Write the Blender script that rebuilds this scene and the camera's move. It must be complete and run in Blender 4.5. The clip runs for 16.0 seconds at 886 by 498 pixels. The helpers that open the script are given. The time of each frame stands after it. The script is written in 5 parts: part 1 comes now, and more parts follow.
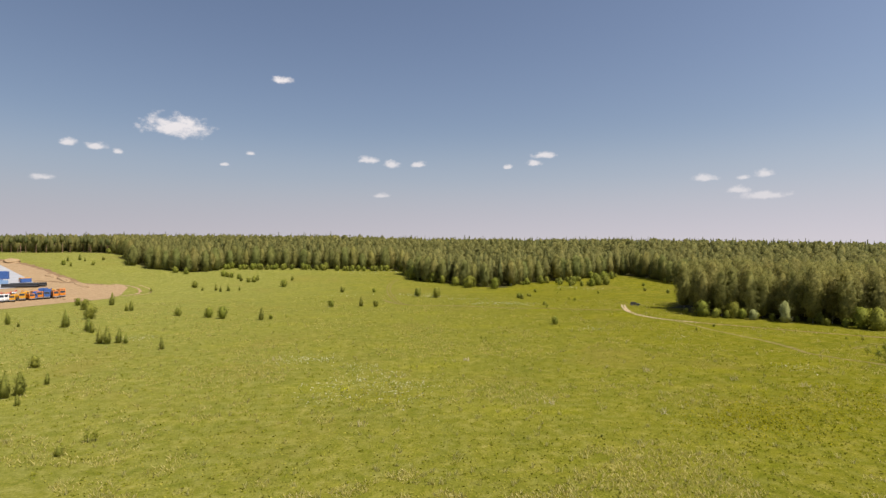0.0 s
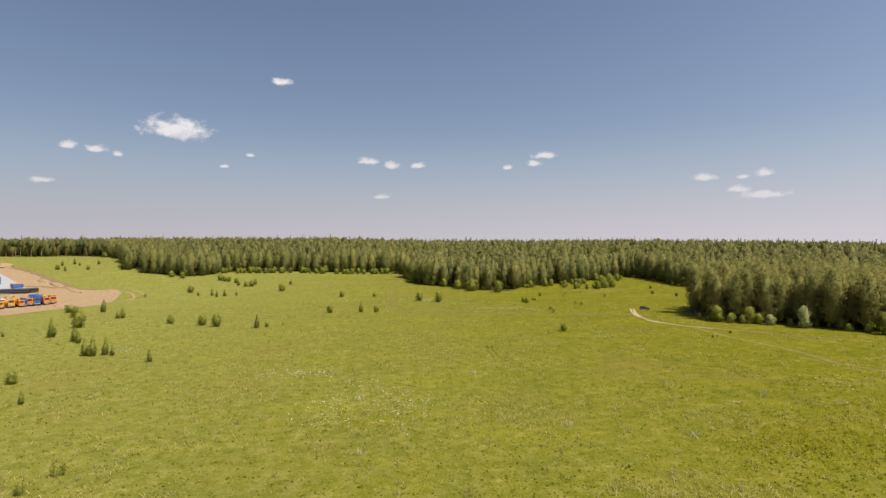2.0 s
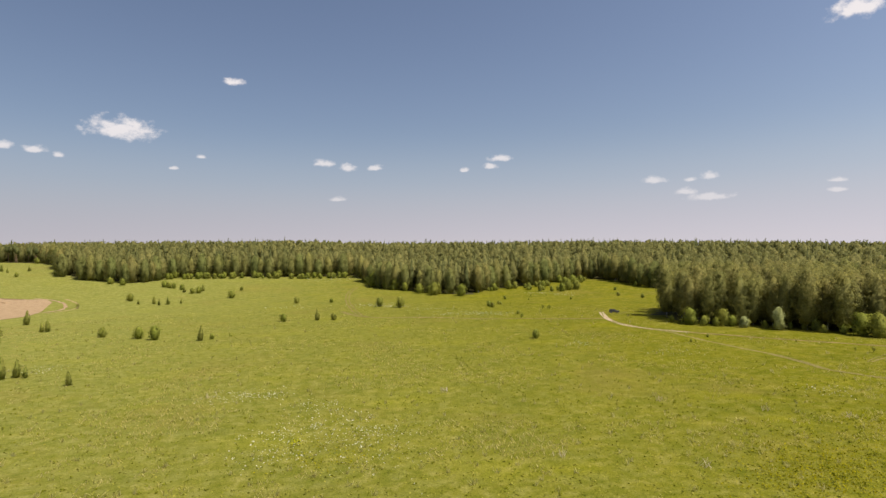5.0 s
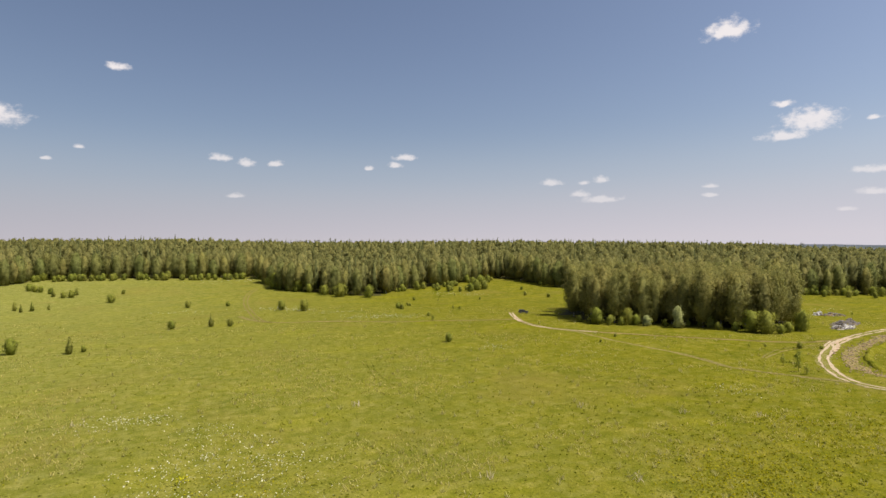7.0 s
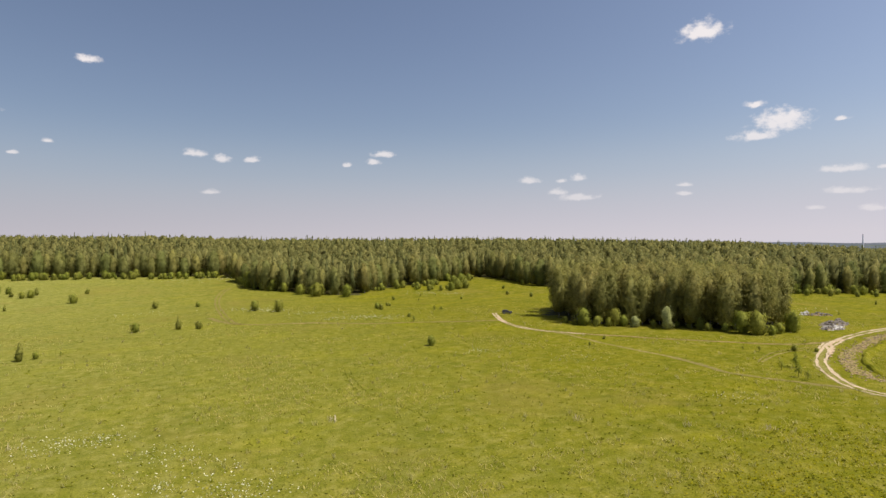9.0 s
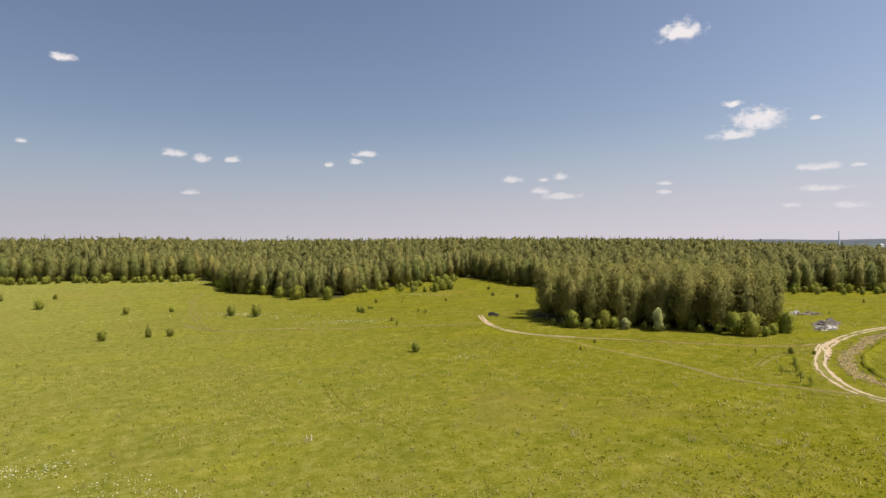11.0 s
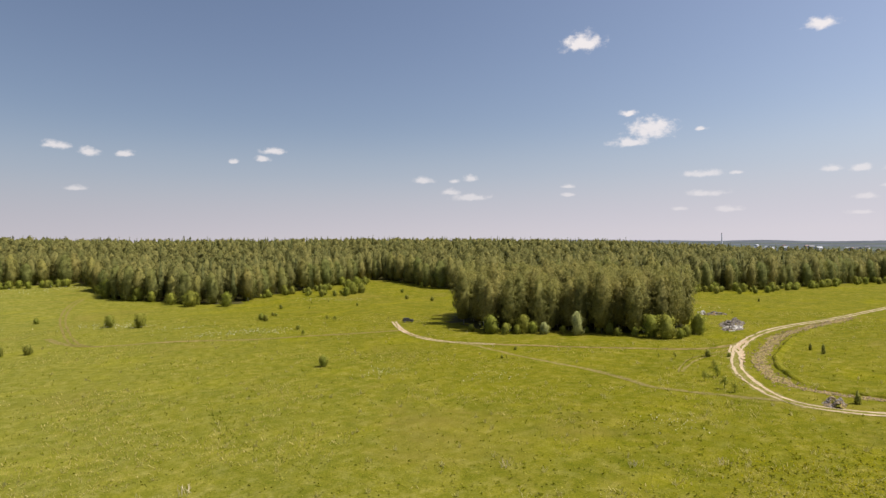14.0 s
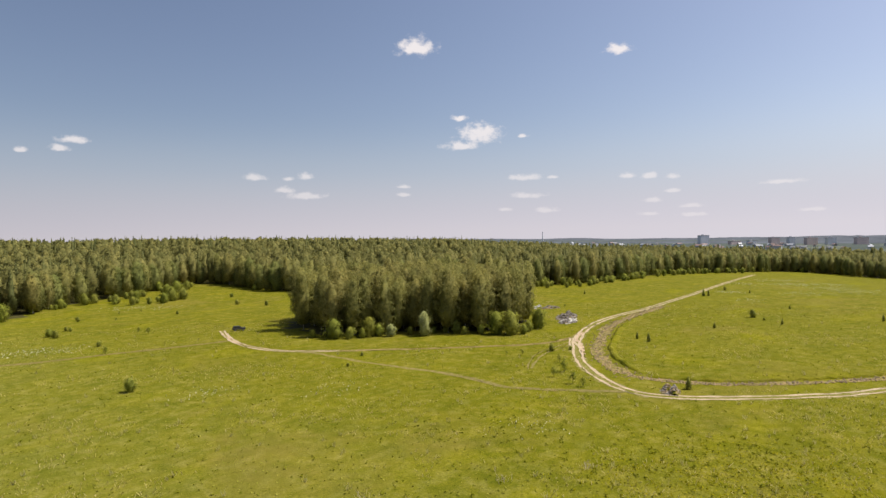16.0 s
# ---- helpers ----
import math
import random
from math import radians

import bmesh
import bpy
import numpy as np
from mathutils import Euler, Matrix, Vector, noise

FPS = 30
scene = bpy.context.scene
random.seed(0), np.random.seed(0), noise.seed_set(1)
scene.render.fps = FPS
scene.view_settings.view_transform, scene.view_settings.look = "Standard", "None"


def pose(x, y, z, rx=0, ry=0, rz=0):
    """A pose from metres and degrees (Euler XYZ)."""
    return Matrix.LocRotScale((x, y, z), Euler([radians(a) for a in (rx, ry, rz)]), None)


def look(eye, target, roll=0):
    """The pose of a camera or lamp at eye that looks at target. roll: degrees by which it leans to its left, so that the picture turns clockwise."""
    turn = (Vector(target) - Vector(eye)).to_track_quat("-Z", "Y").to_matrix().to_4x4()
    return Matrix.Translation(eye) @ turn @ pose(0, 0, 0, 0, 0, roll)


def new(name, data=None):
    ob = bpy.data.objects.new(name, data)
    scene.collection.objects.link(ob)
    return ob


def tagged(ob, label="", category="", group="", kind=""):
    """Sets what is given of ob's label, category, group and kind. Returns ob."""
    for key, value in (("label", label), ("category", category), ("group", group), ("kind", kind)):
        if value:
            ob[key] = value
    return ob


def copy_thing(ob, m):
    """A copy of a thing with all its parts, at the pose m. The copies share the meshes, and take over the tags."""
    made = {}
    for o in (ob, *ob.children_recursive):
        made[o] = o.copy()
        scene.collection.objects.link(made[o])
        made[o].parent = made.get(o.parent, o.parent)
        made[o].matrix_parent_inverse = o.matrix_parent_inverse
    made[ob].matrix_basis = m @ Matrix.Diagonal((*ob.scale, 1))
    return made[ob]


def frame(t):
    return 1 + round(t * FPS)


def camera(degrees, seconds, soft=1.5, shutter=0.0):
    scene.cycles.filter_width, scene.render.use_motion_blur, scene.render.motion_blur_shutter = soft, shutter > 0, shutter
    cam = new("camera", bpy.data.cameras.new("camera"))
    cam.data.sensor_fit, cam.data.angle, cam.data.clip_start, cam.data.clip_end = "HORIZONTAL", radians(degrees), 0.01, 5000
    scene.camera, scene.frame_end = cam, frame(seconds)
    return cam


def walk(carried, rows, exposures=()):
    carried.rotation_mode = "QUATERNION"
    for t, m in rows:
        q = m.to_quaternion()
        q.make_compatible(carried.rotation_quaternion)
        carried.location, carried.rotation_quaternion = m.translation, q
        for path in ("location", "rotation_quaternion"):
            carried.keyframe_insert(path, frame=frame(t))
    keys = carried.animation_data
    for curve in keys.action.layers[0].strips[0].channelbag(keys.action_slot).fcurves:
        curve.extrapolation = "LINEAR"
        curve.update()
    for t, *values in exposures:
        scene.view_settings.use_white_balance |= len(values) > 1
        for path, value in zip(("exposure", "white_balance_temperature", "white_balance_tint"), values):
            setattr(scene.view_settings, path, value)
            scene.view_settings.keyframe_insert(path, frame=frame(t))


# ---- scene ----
CAMERA_ROWS = [  # seconds, x, y, z, turn to the left, tilt up, roll
    (0, -0.12, 1.05, 30.15, -5.46, -0.53, -0.18),
    (0.5, -0.09, 3.42, 30.51, -5.37, -0.46, -0.26),
    (1, -0.13, 5.73, 30.85, -5.47, -0.44, -0.37),
    (1.5, -0.22, 7.98, 31.14, -5.44, -0.71, -0.34),
    (2, -0.28, 10.29, 31.26, -5.44, -0.45, -0.48),
    (2.5, -0.34, 12.61, 31.32, -5.37, -0.47, -0.49),
    (3, -0.43, 14.84, 31.37, -5.29, -0.52, -0.54),
    (3.2, -0.50, 15.83, 31.34, -5.24, -0.44, -0.58),
    (5.3, -0.80, 26.63, 31.22, -11.79, -0.21, -0.91),
    (5.5, -0.83, 27.59, 31.22, -13.43, -0.23, -0.89),
    (6, -1.06, 29.92, 31.42, -17.24, -0.32, -0.85),
    (6.5, -1.10, 32.23, 31.49, -18.62, -0.38, -0.76),
    (7, -0.77, 34.37, 31.68, -19.37, -0.48, -0.69),
    (7.5, -0.23, 36.57, 31.75, -21.11, -0.58, -0.71),
    (8, 0.15, 38.93, 31.82, -22.31, -0.61, -0.63),
    (8.5, 0.69, 41.28, 31.93, -22.08, -0.77, -0.65),
    (8.7, 0.91, 42.26, 31.98, -21.55, -0.78, -0.60),
    (10.8, 3.63, 50.38, 32.59, -22.15, -0.98, -1.00),
    (11, 3.95, 51.22, 32.57, -23.25, -0.86, -0.99),
    (11.5, 4.55, 53.14, 32.67, -27.50, -0.93, -1.04),
    (12, 5.02, 55.27, 32.66, -30.57, -1.07, -1.05),
    (12.5, 5.85, 57.59, 32.57, -31.15, -0.96, -0.88),
    (13, 6.87, 59.63, 32.77, -31.09, -0.96, -0.93),
    (13.5, 7.95, 61.62, 32.98, -31.17, -0.97, -0.88),
    (14, 9.43, 63.77, 33.04, -32.18, -0.97, -0.89),
    (14.5, 10.92, 66.14, 33.09, -33.24, -1.14, -0.94),
    (15, 12.52, 68.63, 32.82, -37.31, -1.10, -1.06),
    (15.5, 13.83, 71.78, 32.43, -43.31, -0.93, -1.28),
    (16, 15.28, 74.34, 32.51, -48.56, -1.33, -1.17),
]


def flight(x, y, z, turn, tilt, roll):
    return pose(x, y, z) @ pose(0, 0, 0, 0, 0, turn) @ pose(0, 0, 0, 90 + tilt) @ pose(0, 0, 0, 0, 0, roll)


cam = camera(76.2, 16.0, soft=1.4)
walk(cam, [(row[0], flight(*row[1:])) for row in CAMERA_ROWS])

# ---- sky and sun ----
SUN_AZ, SUN_EL = 130.0, 57.0  # clockwise from +y, and above the ground
sun_dir = Vector((math.sin(radians(SUN_AZ)) * math.cos(radians(SUN_EL)),
                  math.cos(radians(SUN_AZ)) * math.cos(radians(SUN_EL)), math.sin(radians(SUN_EL))))
scene.view_settings.exposure = 0.32

# clouds: azimuth, elevation, half width, half height in degrees
CLOUDS_WEST = [(-19.7, 10.5, 3.3, 1.4), (-10.2, 15.5, 1.1, 0.5), (-28.1, 8.6, 0.8, 0.5), (-26.1, 8.4, 1.1, 0.5),
               (-24.4, 8.1, 0.5, 0.4), (-30.0, 5.6, 1.0, 0.4), (-13.3, 8.6, 0.5, 0.3), (-2.0, 8.3, 1.3, 0.5),
               (0.3, 7.9, 1.0, 0.6), (3.0, 7.9, 0.9, 0.5), (-15.7, 7.5, 0.6, 0.25), (15.6, 8.7, 1.5, 0.5),
               (14.7, 7.9, 1.0, 0.4), (12.0, 7.6, 0.7, 0.3), (-0.8, 4.8, 1.0, 0.35), (30.4, 5.9, 1.4, 0.5)]
CLOUDS_EAST = [(33.1, 4.7, 1.3, 0.5), (34.9, 4.1, 2.5, 0.5), (35.1, 6.0, 1.0, 0.5), (33.5, 5.8, 0.7, 0.3),
               (46.3, 18.2, 2.4, 1.3), (52.5, 9.9, 2.6, 1.5), (50.6, 8.9, 2.2, 0.7), (50.5, 11.6, 1.1, 0.5),
               (56.8, 9.7, 0.7, 0.3), (57.0, 5.6, 2.2, 0.5), (59.7, 5.6, 0.8, 0.3), (57.1, 3.8, 2.2, 0.45),
               (44.7, 5.0, 0.9, 0.3), (44.8, 4.2, 0.9, 0.3), (54.9, 2.5, 0.9, 0.3), (59.1, 2.3, 1.4, 0.45)]
CLOUDS_FAR = [(66.0, 17.0, 1.5, 0.7), (66.7, 5.4, 0.9, 0.5), (68.7, 5.3, 0.9, 0.5), (70.7, 5.1, 0.8, 0.4),
              (69.0, 3.0, 0.9, 0.4), (70.7, 3.8, 0.9, 0.35), (72.3, 2.3, 1.3, 0.3), (72.5, 1.5, 1.6, 0.3),
              (79.4, 4.1, 1.9, 0.35), (68.7, 1.7, 1.3, 0.3), (81.8, 1.6, 1.5, 0.3)]


def make_world():
    world = bpy.data.worlds.new("sky")
    scene.world = world
    world.use_nodes = True
    nt = world.node_tree
    nt.nodes.clear()
    N, L = nt.nodes.new, nt.links.new

    def math_node(op, a, b=None, c=None):
        n = N("ShaderNodeMath")
        n.operation = op
        for i, v in enumerate((a, b, c)):
            if v is None:
                continue
            if isinstance(v, (int, float)):
                n.inputs[i].default_value = v
            else:
                L(v, n.inputs[i])
        return n.outputs[0]

    sky = N("ShaderNodeTexSky")
    sky.sky_type = "NISHITA"
    sky.sun_disc = False
    sky.sun_elevation, sky.sun_rotation = radians(SUN_EL), radians(SUN_AZ)
    sky.altitude, sky.air_density, sky.dust_density, sky.ozone_density = 150, 1.0, 2.0, 1.3
    co = N("ShaderNodeTexCoord")
    sep = N("ShaderNodeSeparateXYZ")
    L(co.outputs["Generated"], sep.inputs[0])
    az = math_node("MULTIPLY", math_node("ARCTAN2", sep.outputs[0], sep.outputs[1]), 57.2958)
    el = math_node("MULTIPLY", math_node("ARCSINE", sep.outputs[2]), 57.2958)
    comb = N("ShaderNodeCombineXYZ")
    L(az, comb.inputs[0])
    L(el, comb.inputs[1])
    best = None
    for a, e, w, h in CLOUDS_WEST + CLOUDS_EAST + CLOUDS_FAR:
        n = N("ShaderNodeVectorMath")
        n.operation = "MULTIPLY_ADD"
        L(comb.outputs[0], n.inputs[0])
        n.inputs[1].default_value = (1 / w, 1 / h, 0)
        n.inputs[2].default_value = (-a / w, -e / h, 0)
        # a flatter foot than top
        flip = N("ShaderNodeVectorMath")
        flip.operation = "MULTIPLY"
        flip.inputs[1].default_value = (-1, -1.7, 0)
        L(n.outputs[0], flip.inputs[0])
        side = N("ShaderNodeVectorMath")
        side.operation = "MAXIMUM"
        L(n.outputs[0], side.inputs[0])
        L(flip.outputs[0], side.inputs[1])
        ln = N("ShaderNodeVectorMath")
        ln.operation = "LENGTH"
        L(side.outputs[0], ln.inputs[0])
        best = ln.outputs["Value"] if best is None else math_node("MINIMUM", best, ln.outputs["Value"])
    noise_tex = N("ShaderNodeTexNoise")
    noise_tex.inputs["Scale"].default_value = 0.95
    noise_tex.inputs["Detail"].default_value = 5
    noise_tex.inputs["Roughness"].default_value = 0.6
    stretch = N("ShaderNodeVectorMath")
    stretch.operation = "MULTIPLY"
    stretch.inputs[1].default_value = (1.0, 1.35, 1)
    L(comb.outputs[0], stretch.inputs[0])
    L(stretch.outputs[0], noise_tex.inputs["Vector"])
    dens = math_node("ADD", math_node("SUBTRACT", 0.95, best), math_node("MULTIPLY", math_node("SUBTRACT", noise_tex.outputs[0], 0.5), 1.9))
    mask = N("ShaderNodeMapRange")
    mask.interpolation_type = "SMOOTHSTEP"
    mask.inputs["From Min"].default_value, mask.inputs["From Max"].default_value = -0.08, 0.7
    mask.inputs["To Max"].default_value = 0.9
    L(dens, mask.inputs["Value"])
    # thinner towards the horizon
    fade = N("ShaderNodeMapRange")
    fade.inputs["From Min"].default_value, fade.inputs["From Max"].default_value = 0.5, 12
    fade.inputs["To Min"].default_value, fade.inputs["To Max"].default_value = 0.3, 1.0
    L(el, fade.inputs["Value"])
    tint = N("ShaderNodeMix")
    tint.data_type = "RGBA"
    tint.blend_type = "MULTIPLY"
    tint.inputs["Factor"].default_value = 1
    tint.inputs["B"].default_value = SKY_TINT
    L(sky.outputs[0], tint.inputs["A"])
    # pale summer haze towards the horizon
    haze = N("ShaderNodeMapRange")
    haze.interpolation_type = "SMOOTHERSTEP"
    haze.inputs["From Min"].default_value, haze.inputs["From Max"].default_value = -1, 13
    haze.inputs["To Min"].default_value, haze.inputs["To Max"].default_value = 1.0, 0.0
    L(el, haze.inputs["Value"])
    hazed = N("ShaderNodeMix")
    hazed.data_type = "RGBA"
    L(haze.outputs[0], hazed.inputs["Factor"])
    L(tint.outputs["Result"], hazed.inputs["A"])
    lift = N("ShaderNodeMapRange")
    lift.inputs["From Min"].default_value, lift.inputs["From Max"].default_value = 0.5, 6.5
    L(el, lift.inputs["Value"])
    tone = N("ShaderNodeMix")
    tone.data_type = "RGBA"
    tone.inputs["A"].default_value, tone.inputs["B"].default_value = HAZE_LOW, HAZE_HIGH
    L(lift.outputs[0], tone.inputs["Factor"])
    L(tone.outputs["Result"], hazed.inputs["B"])
    # the air glows more towards the sun
    glow = N("ShaderNodeVectorMath")
    glow.operation = "DOT_PRODUCT"
    L(co.outputs["Generated"], glow.inputs[0])
    glow.inputs[1].default_value = (math.sin(radians(SUN_AZ)), math.cos(radians(SUN_AZ)), 0)
    air = N("ShaderNodeVectorMath")
    air.operation = "SCALE"
    L(hazed.outputs["Result"], air.inputs[0])
    L(math_node("MULTIPLY_ADD", glow.outputs["Value"], 0.17, 0.95), air.inputs["Scale"])
    mix = N("ShaderNodeMix")
    mix.data_type = "RGBA"
    L(math_node("MULTIPLY", mask.outputs[0], fade.outputs[0]), mix.inputs["Factor"])
    L(air.outputs[0], mix.inputs["A"])
    mix.inputs["B"].default_value = CLOUD_WHITE
    bg = N("ShaderNodeBackground")
    bg.inputs["Strength"].default_value = SKY_STRENGTH
    L(mix.outputs["Result"], bg.inputs["Color"])
    out = N("ShaderNodeOutputWorld")
    L(bg.outputs[0], out.inputs[0])


SKY_STRENGTH = 0.088
SKY_TINT = (1.20, 1.09, 1.08, 1)
HAZE_LOW, HAZE_HIGH = (6.0, 5.65, 6.15, 1), (4.7, 5.05, 6.2, 1)
CLOUD_WHITE = (8.6, 8.0, 7.9, 1)
make_world()
sun = new("sun", bpy.data.lights.new("sun", "SUN"))
sun.data.energy, sun.data.angle, sun.data.color = 4.6, radians(0.55), (1.0, 0.95, 0.86)
sun.matrix_world = look(sun_dir * 300, (0, 0, 0))


# ---- lie of the land ----
LAND_AZ = (-180, -90, -35, -5, 5, 27, 48, 61, 90, 180)
LAND_RISE = (0, 10, 22, 22, 17.5, 15.5, 9, -3, -16, 0)


def ease(a, b, x):
    u = min(max((x - a) / (b - a), 0.0), 1.0)
    return u * u * (3 - 2 * u)


def land(x, y):
    """Height of the ground: a flat meadow that rises towards the woods in the north-west and falls away to the town in the east."""
    d, az = math.hypot(x, y - 40), math.degrees(math.atan2(x, y - 40))
    z = float(np.interp(az, LAND_AZ, LAND_RISE)) * ease(300, 720, d) - 22 * ease(30, 80, az) * ease(600, 3500, d)
    return z


# ---- materials ----
def material(name, rough=0.8, spec=0.25):
    m = bpy.data.materials.new(name)
    m.use_nodes = True
    b = m.node_tree.nodes["Principled BSDF"]
    b.inputs["Roughness"].default_value = rough
    b.inputs["Specular IOR Level"].default_value = spec
    return m, m.node_tree, b


def tex_noise(nt, scale, detail=4, rough=0.55, vec=None, distort=0.0):
    n = nt.nodes.new("ShaderNodeTexNoise")
    n.inputs["Scale"].default_value, n.inputs["Detail"].default_value = scale, detail
    n.inputs["Roughness"].default_value, n.inputs["Distortion"].default_value = rough, distort
    if vec is not None:
        nt.links.new(vec, n.inputs["Vector"])
    return n.outputs["Fac"]


def ramp(nt, fac, stops):
    n = nt.nodes.new("ShaderNodeValToRGB")
    els = n.color_ramp.elements
    while len(els) < len(stops):
        els.new(0.5)
    for e, (p, c) in zip(els, stops):
        e.position, e.color = p, (*c, 1)
    nt.links.new(fac, n.inputs[0])
    return n.outputs[0]


def mix_rgb(nt, fac, a, b, blend="MIX"):
    n = nt.nodes.new("ShaderNodeMix")
    n.data_type, n.blend_type = "RGBA", blend
    for key, v in (("Factor", fac), ("A", a), ("B", b)):
        if isinstance(v, tuple):
            n.inputs[key].default_value = (*v, 1) if len(v) == 3 else v
        elif isinstance(v, (int, float)):
            n.inputs[key].default_value = v
        else:
            nt.links.new(v, n.inputs[key])
    return n.outputs["Result"]


def place_co(nt):
    n = nt.nodes.new("ShaderNodeNewGeometry")
    return n.outputs["Position"]


def scaled(nt, vec, s):
    n = nt.nodes.new("ShaderNodeVectorMath")
    n.operation = "MULTIPLY"
    n.inputs[1].default_value = s
    nt.links.new(vec, n.inputs[0])
    return n.outputs[0]


def bump(nt, bsdf, height, strength, dist):
    n = nt.nodes.new("ShaderNodeBump")
    n.inputs["Strength"].default_value, n.inputs["Distance"].default_value = strength, dist
    nt.links.new(height, n.inputs["Height"])
    nt.links.new(n.outputs[0], bsdf.inputs["Normal"])


def plain(name, color, rough=0.6, spec=0.3, metal=0.0, vary=0.25, scale=3.0):
    """A painted or bare surface with mottling and slight wear."""
    m, nt, b = material(name, rough, spec)
    b.inputs["Metallic"].default_value = metal
    co = place_co(nt)
    f = tex_noise(nt, scale, 5, 0.65, co)
    dark = tuple(c * (1 - vary) for c in color)
    light = tuple(min(c * (1 + vary * 0.6), 0.95) for c in color)
    nt.links.new(ramp(nt, f, [(0.3, dark), (0.7, light)]), b.inputs["Base Color"])
    return m


def meadow_material():
    m, nt, b = material("meadow grass", 1.0, 0.03)
    co = place_co(nt)
    big = tex_noise(nt, 0.012, 4, 0.6, co, 0.4)
    mid = tex_noise(nt, 0.055, 5, 0.62, co)
    small = tex_noise(nt, 0.42, 5, 0.7, co)
    fine = tex_noise(nt, 2.6, 5, 0.8, co)
    base = ramp(nt, big, [(0.3, (0.090, 0.097, 0.004)), (0.5, (0.120, 0.115, 0.005)), (0.68, (0.156, 0.138, 0.009))])
    patch = ramp(nt, mid, [(0.27, (0.064, 0.076, 0.003)), (0.42, (0.108, 0.108, 0.005)), (0.56, (0.150, 0.138, 0.006)), (0.72, (0.20, 0.175, 0.028))])
    c1 = mix_rgb(nt, 0.7, base, patch)
    c2 = mix_rgb(nt, 0.58, c1, ramp(nt, small, [(0.28, (0.090, 0.098, 0.005)), (0.48, (0.152, 0.140, 0.008)), (0.70, (0.26, 0.225, 0.050))]))
    blotch = tex_noise(nt, 0.17, 5, 0.68, co)
    c2 = mix_rgb(nt, 0.65, c2, ramp(nt, blotch, [(0.30, (0.58, 0.66, 0.5)), (0.44, (0.88, 0.93, 0.8)), (0.56, (1.05, 1.03, 1.05)), (0.72, (1.62, 1.50, 2.5))]), "MULTIPLY")
    # swathes of yellow flowering herbs
    herbs = tex_noise(nt, 0.035, 3, 0.55, scaled(nt, co, (1.0, 1.6, 1)))
    c2 = mix_rgb(nt, ramp(nt, herbs, [(0.56, (0, 0, 0)), (0.70, (0.55, 0.55, 0.55))]), c2, ramp(nt, small, [(0.3, (0.135, 0.140, 0.002)), (0.65, (0.235, 0.205, 0.004))]))
    # paler grass colour towards the west
    sep = nt.nodes.new("ShaderNodeSeparateXYZ")
    nt.links.new(co, sep.inputs[0])
    west = nt.nodes.new("ShaderNodeMapRange")
    west.inputs["From Min"].default_value, west.inputs["From Max"].default_value = 90, -120
    west.inputs["To Max"].default_value = 0.5
    nt.links.new(sep.outputs[0], west.inputs["Value"])
    c2 = mix_rgb(nt, west.outputs[0], c2, ramp(nt, small, [(0.3, (0.160, 0.176, 0.028)), (0.7, (0.345, 0.322, 0.106))]))
    c3 = mix_rgb(nt, 0.7, c2, ramp(nt, fine, [(0.3, (0.38, 0.45, 0.42)), (0.5, (0.95, 0.985, 1.04)), (0.7, (1.58, 1.54, 2.0))]), "MULTIPLY")
    dry = tex_noise(nt, 0.022, 5, 0.7, co, 0.6)
    c4 = mix_rgb(nt, ramp(nt, dry, [(0.54, (0, 0, 0)), (0.68, (0.42, 0.42, 0.42))]), c3, (0.19, 0.148, 0.035))
    # beyond the near woods: woodland and a few fields, haze put into their colour
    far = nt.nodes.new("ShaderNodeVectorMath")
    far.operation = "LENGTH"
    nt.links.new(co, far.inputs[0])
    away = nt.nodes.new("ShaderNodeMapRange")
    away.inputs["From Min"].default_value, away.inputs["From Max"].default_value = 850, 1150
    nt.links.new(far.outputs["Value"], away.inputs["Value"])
    hazed_fields = ramp(nt, tex_noise(nt, 0.0035, 3, 0.5, scaled(nt, co, (1, 2.2, 1)), 0.6), [(0.45, (0.070, 0.085, 0.075)), (0.60, (0.085, 0.10, 0.085)), (0.68, (0.17, 0.18, 0.12))])
    c4 = mix_rgb(nt, away.outputs[0], c4, hazed_fields)
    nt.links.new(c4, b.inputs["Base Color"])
    bump(nt, b, fine, 0.45, 0.3)
    return m


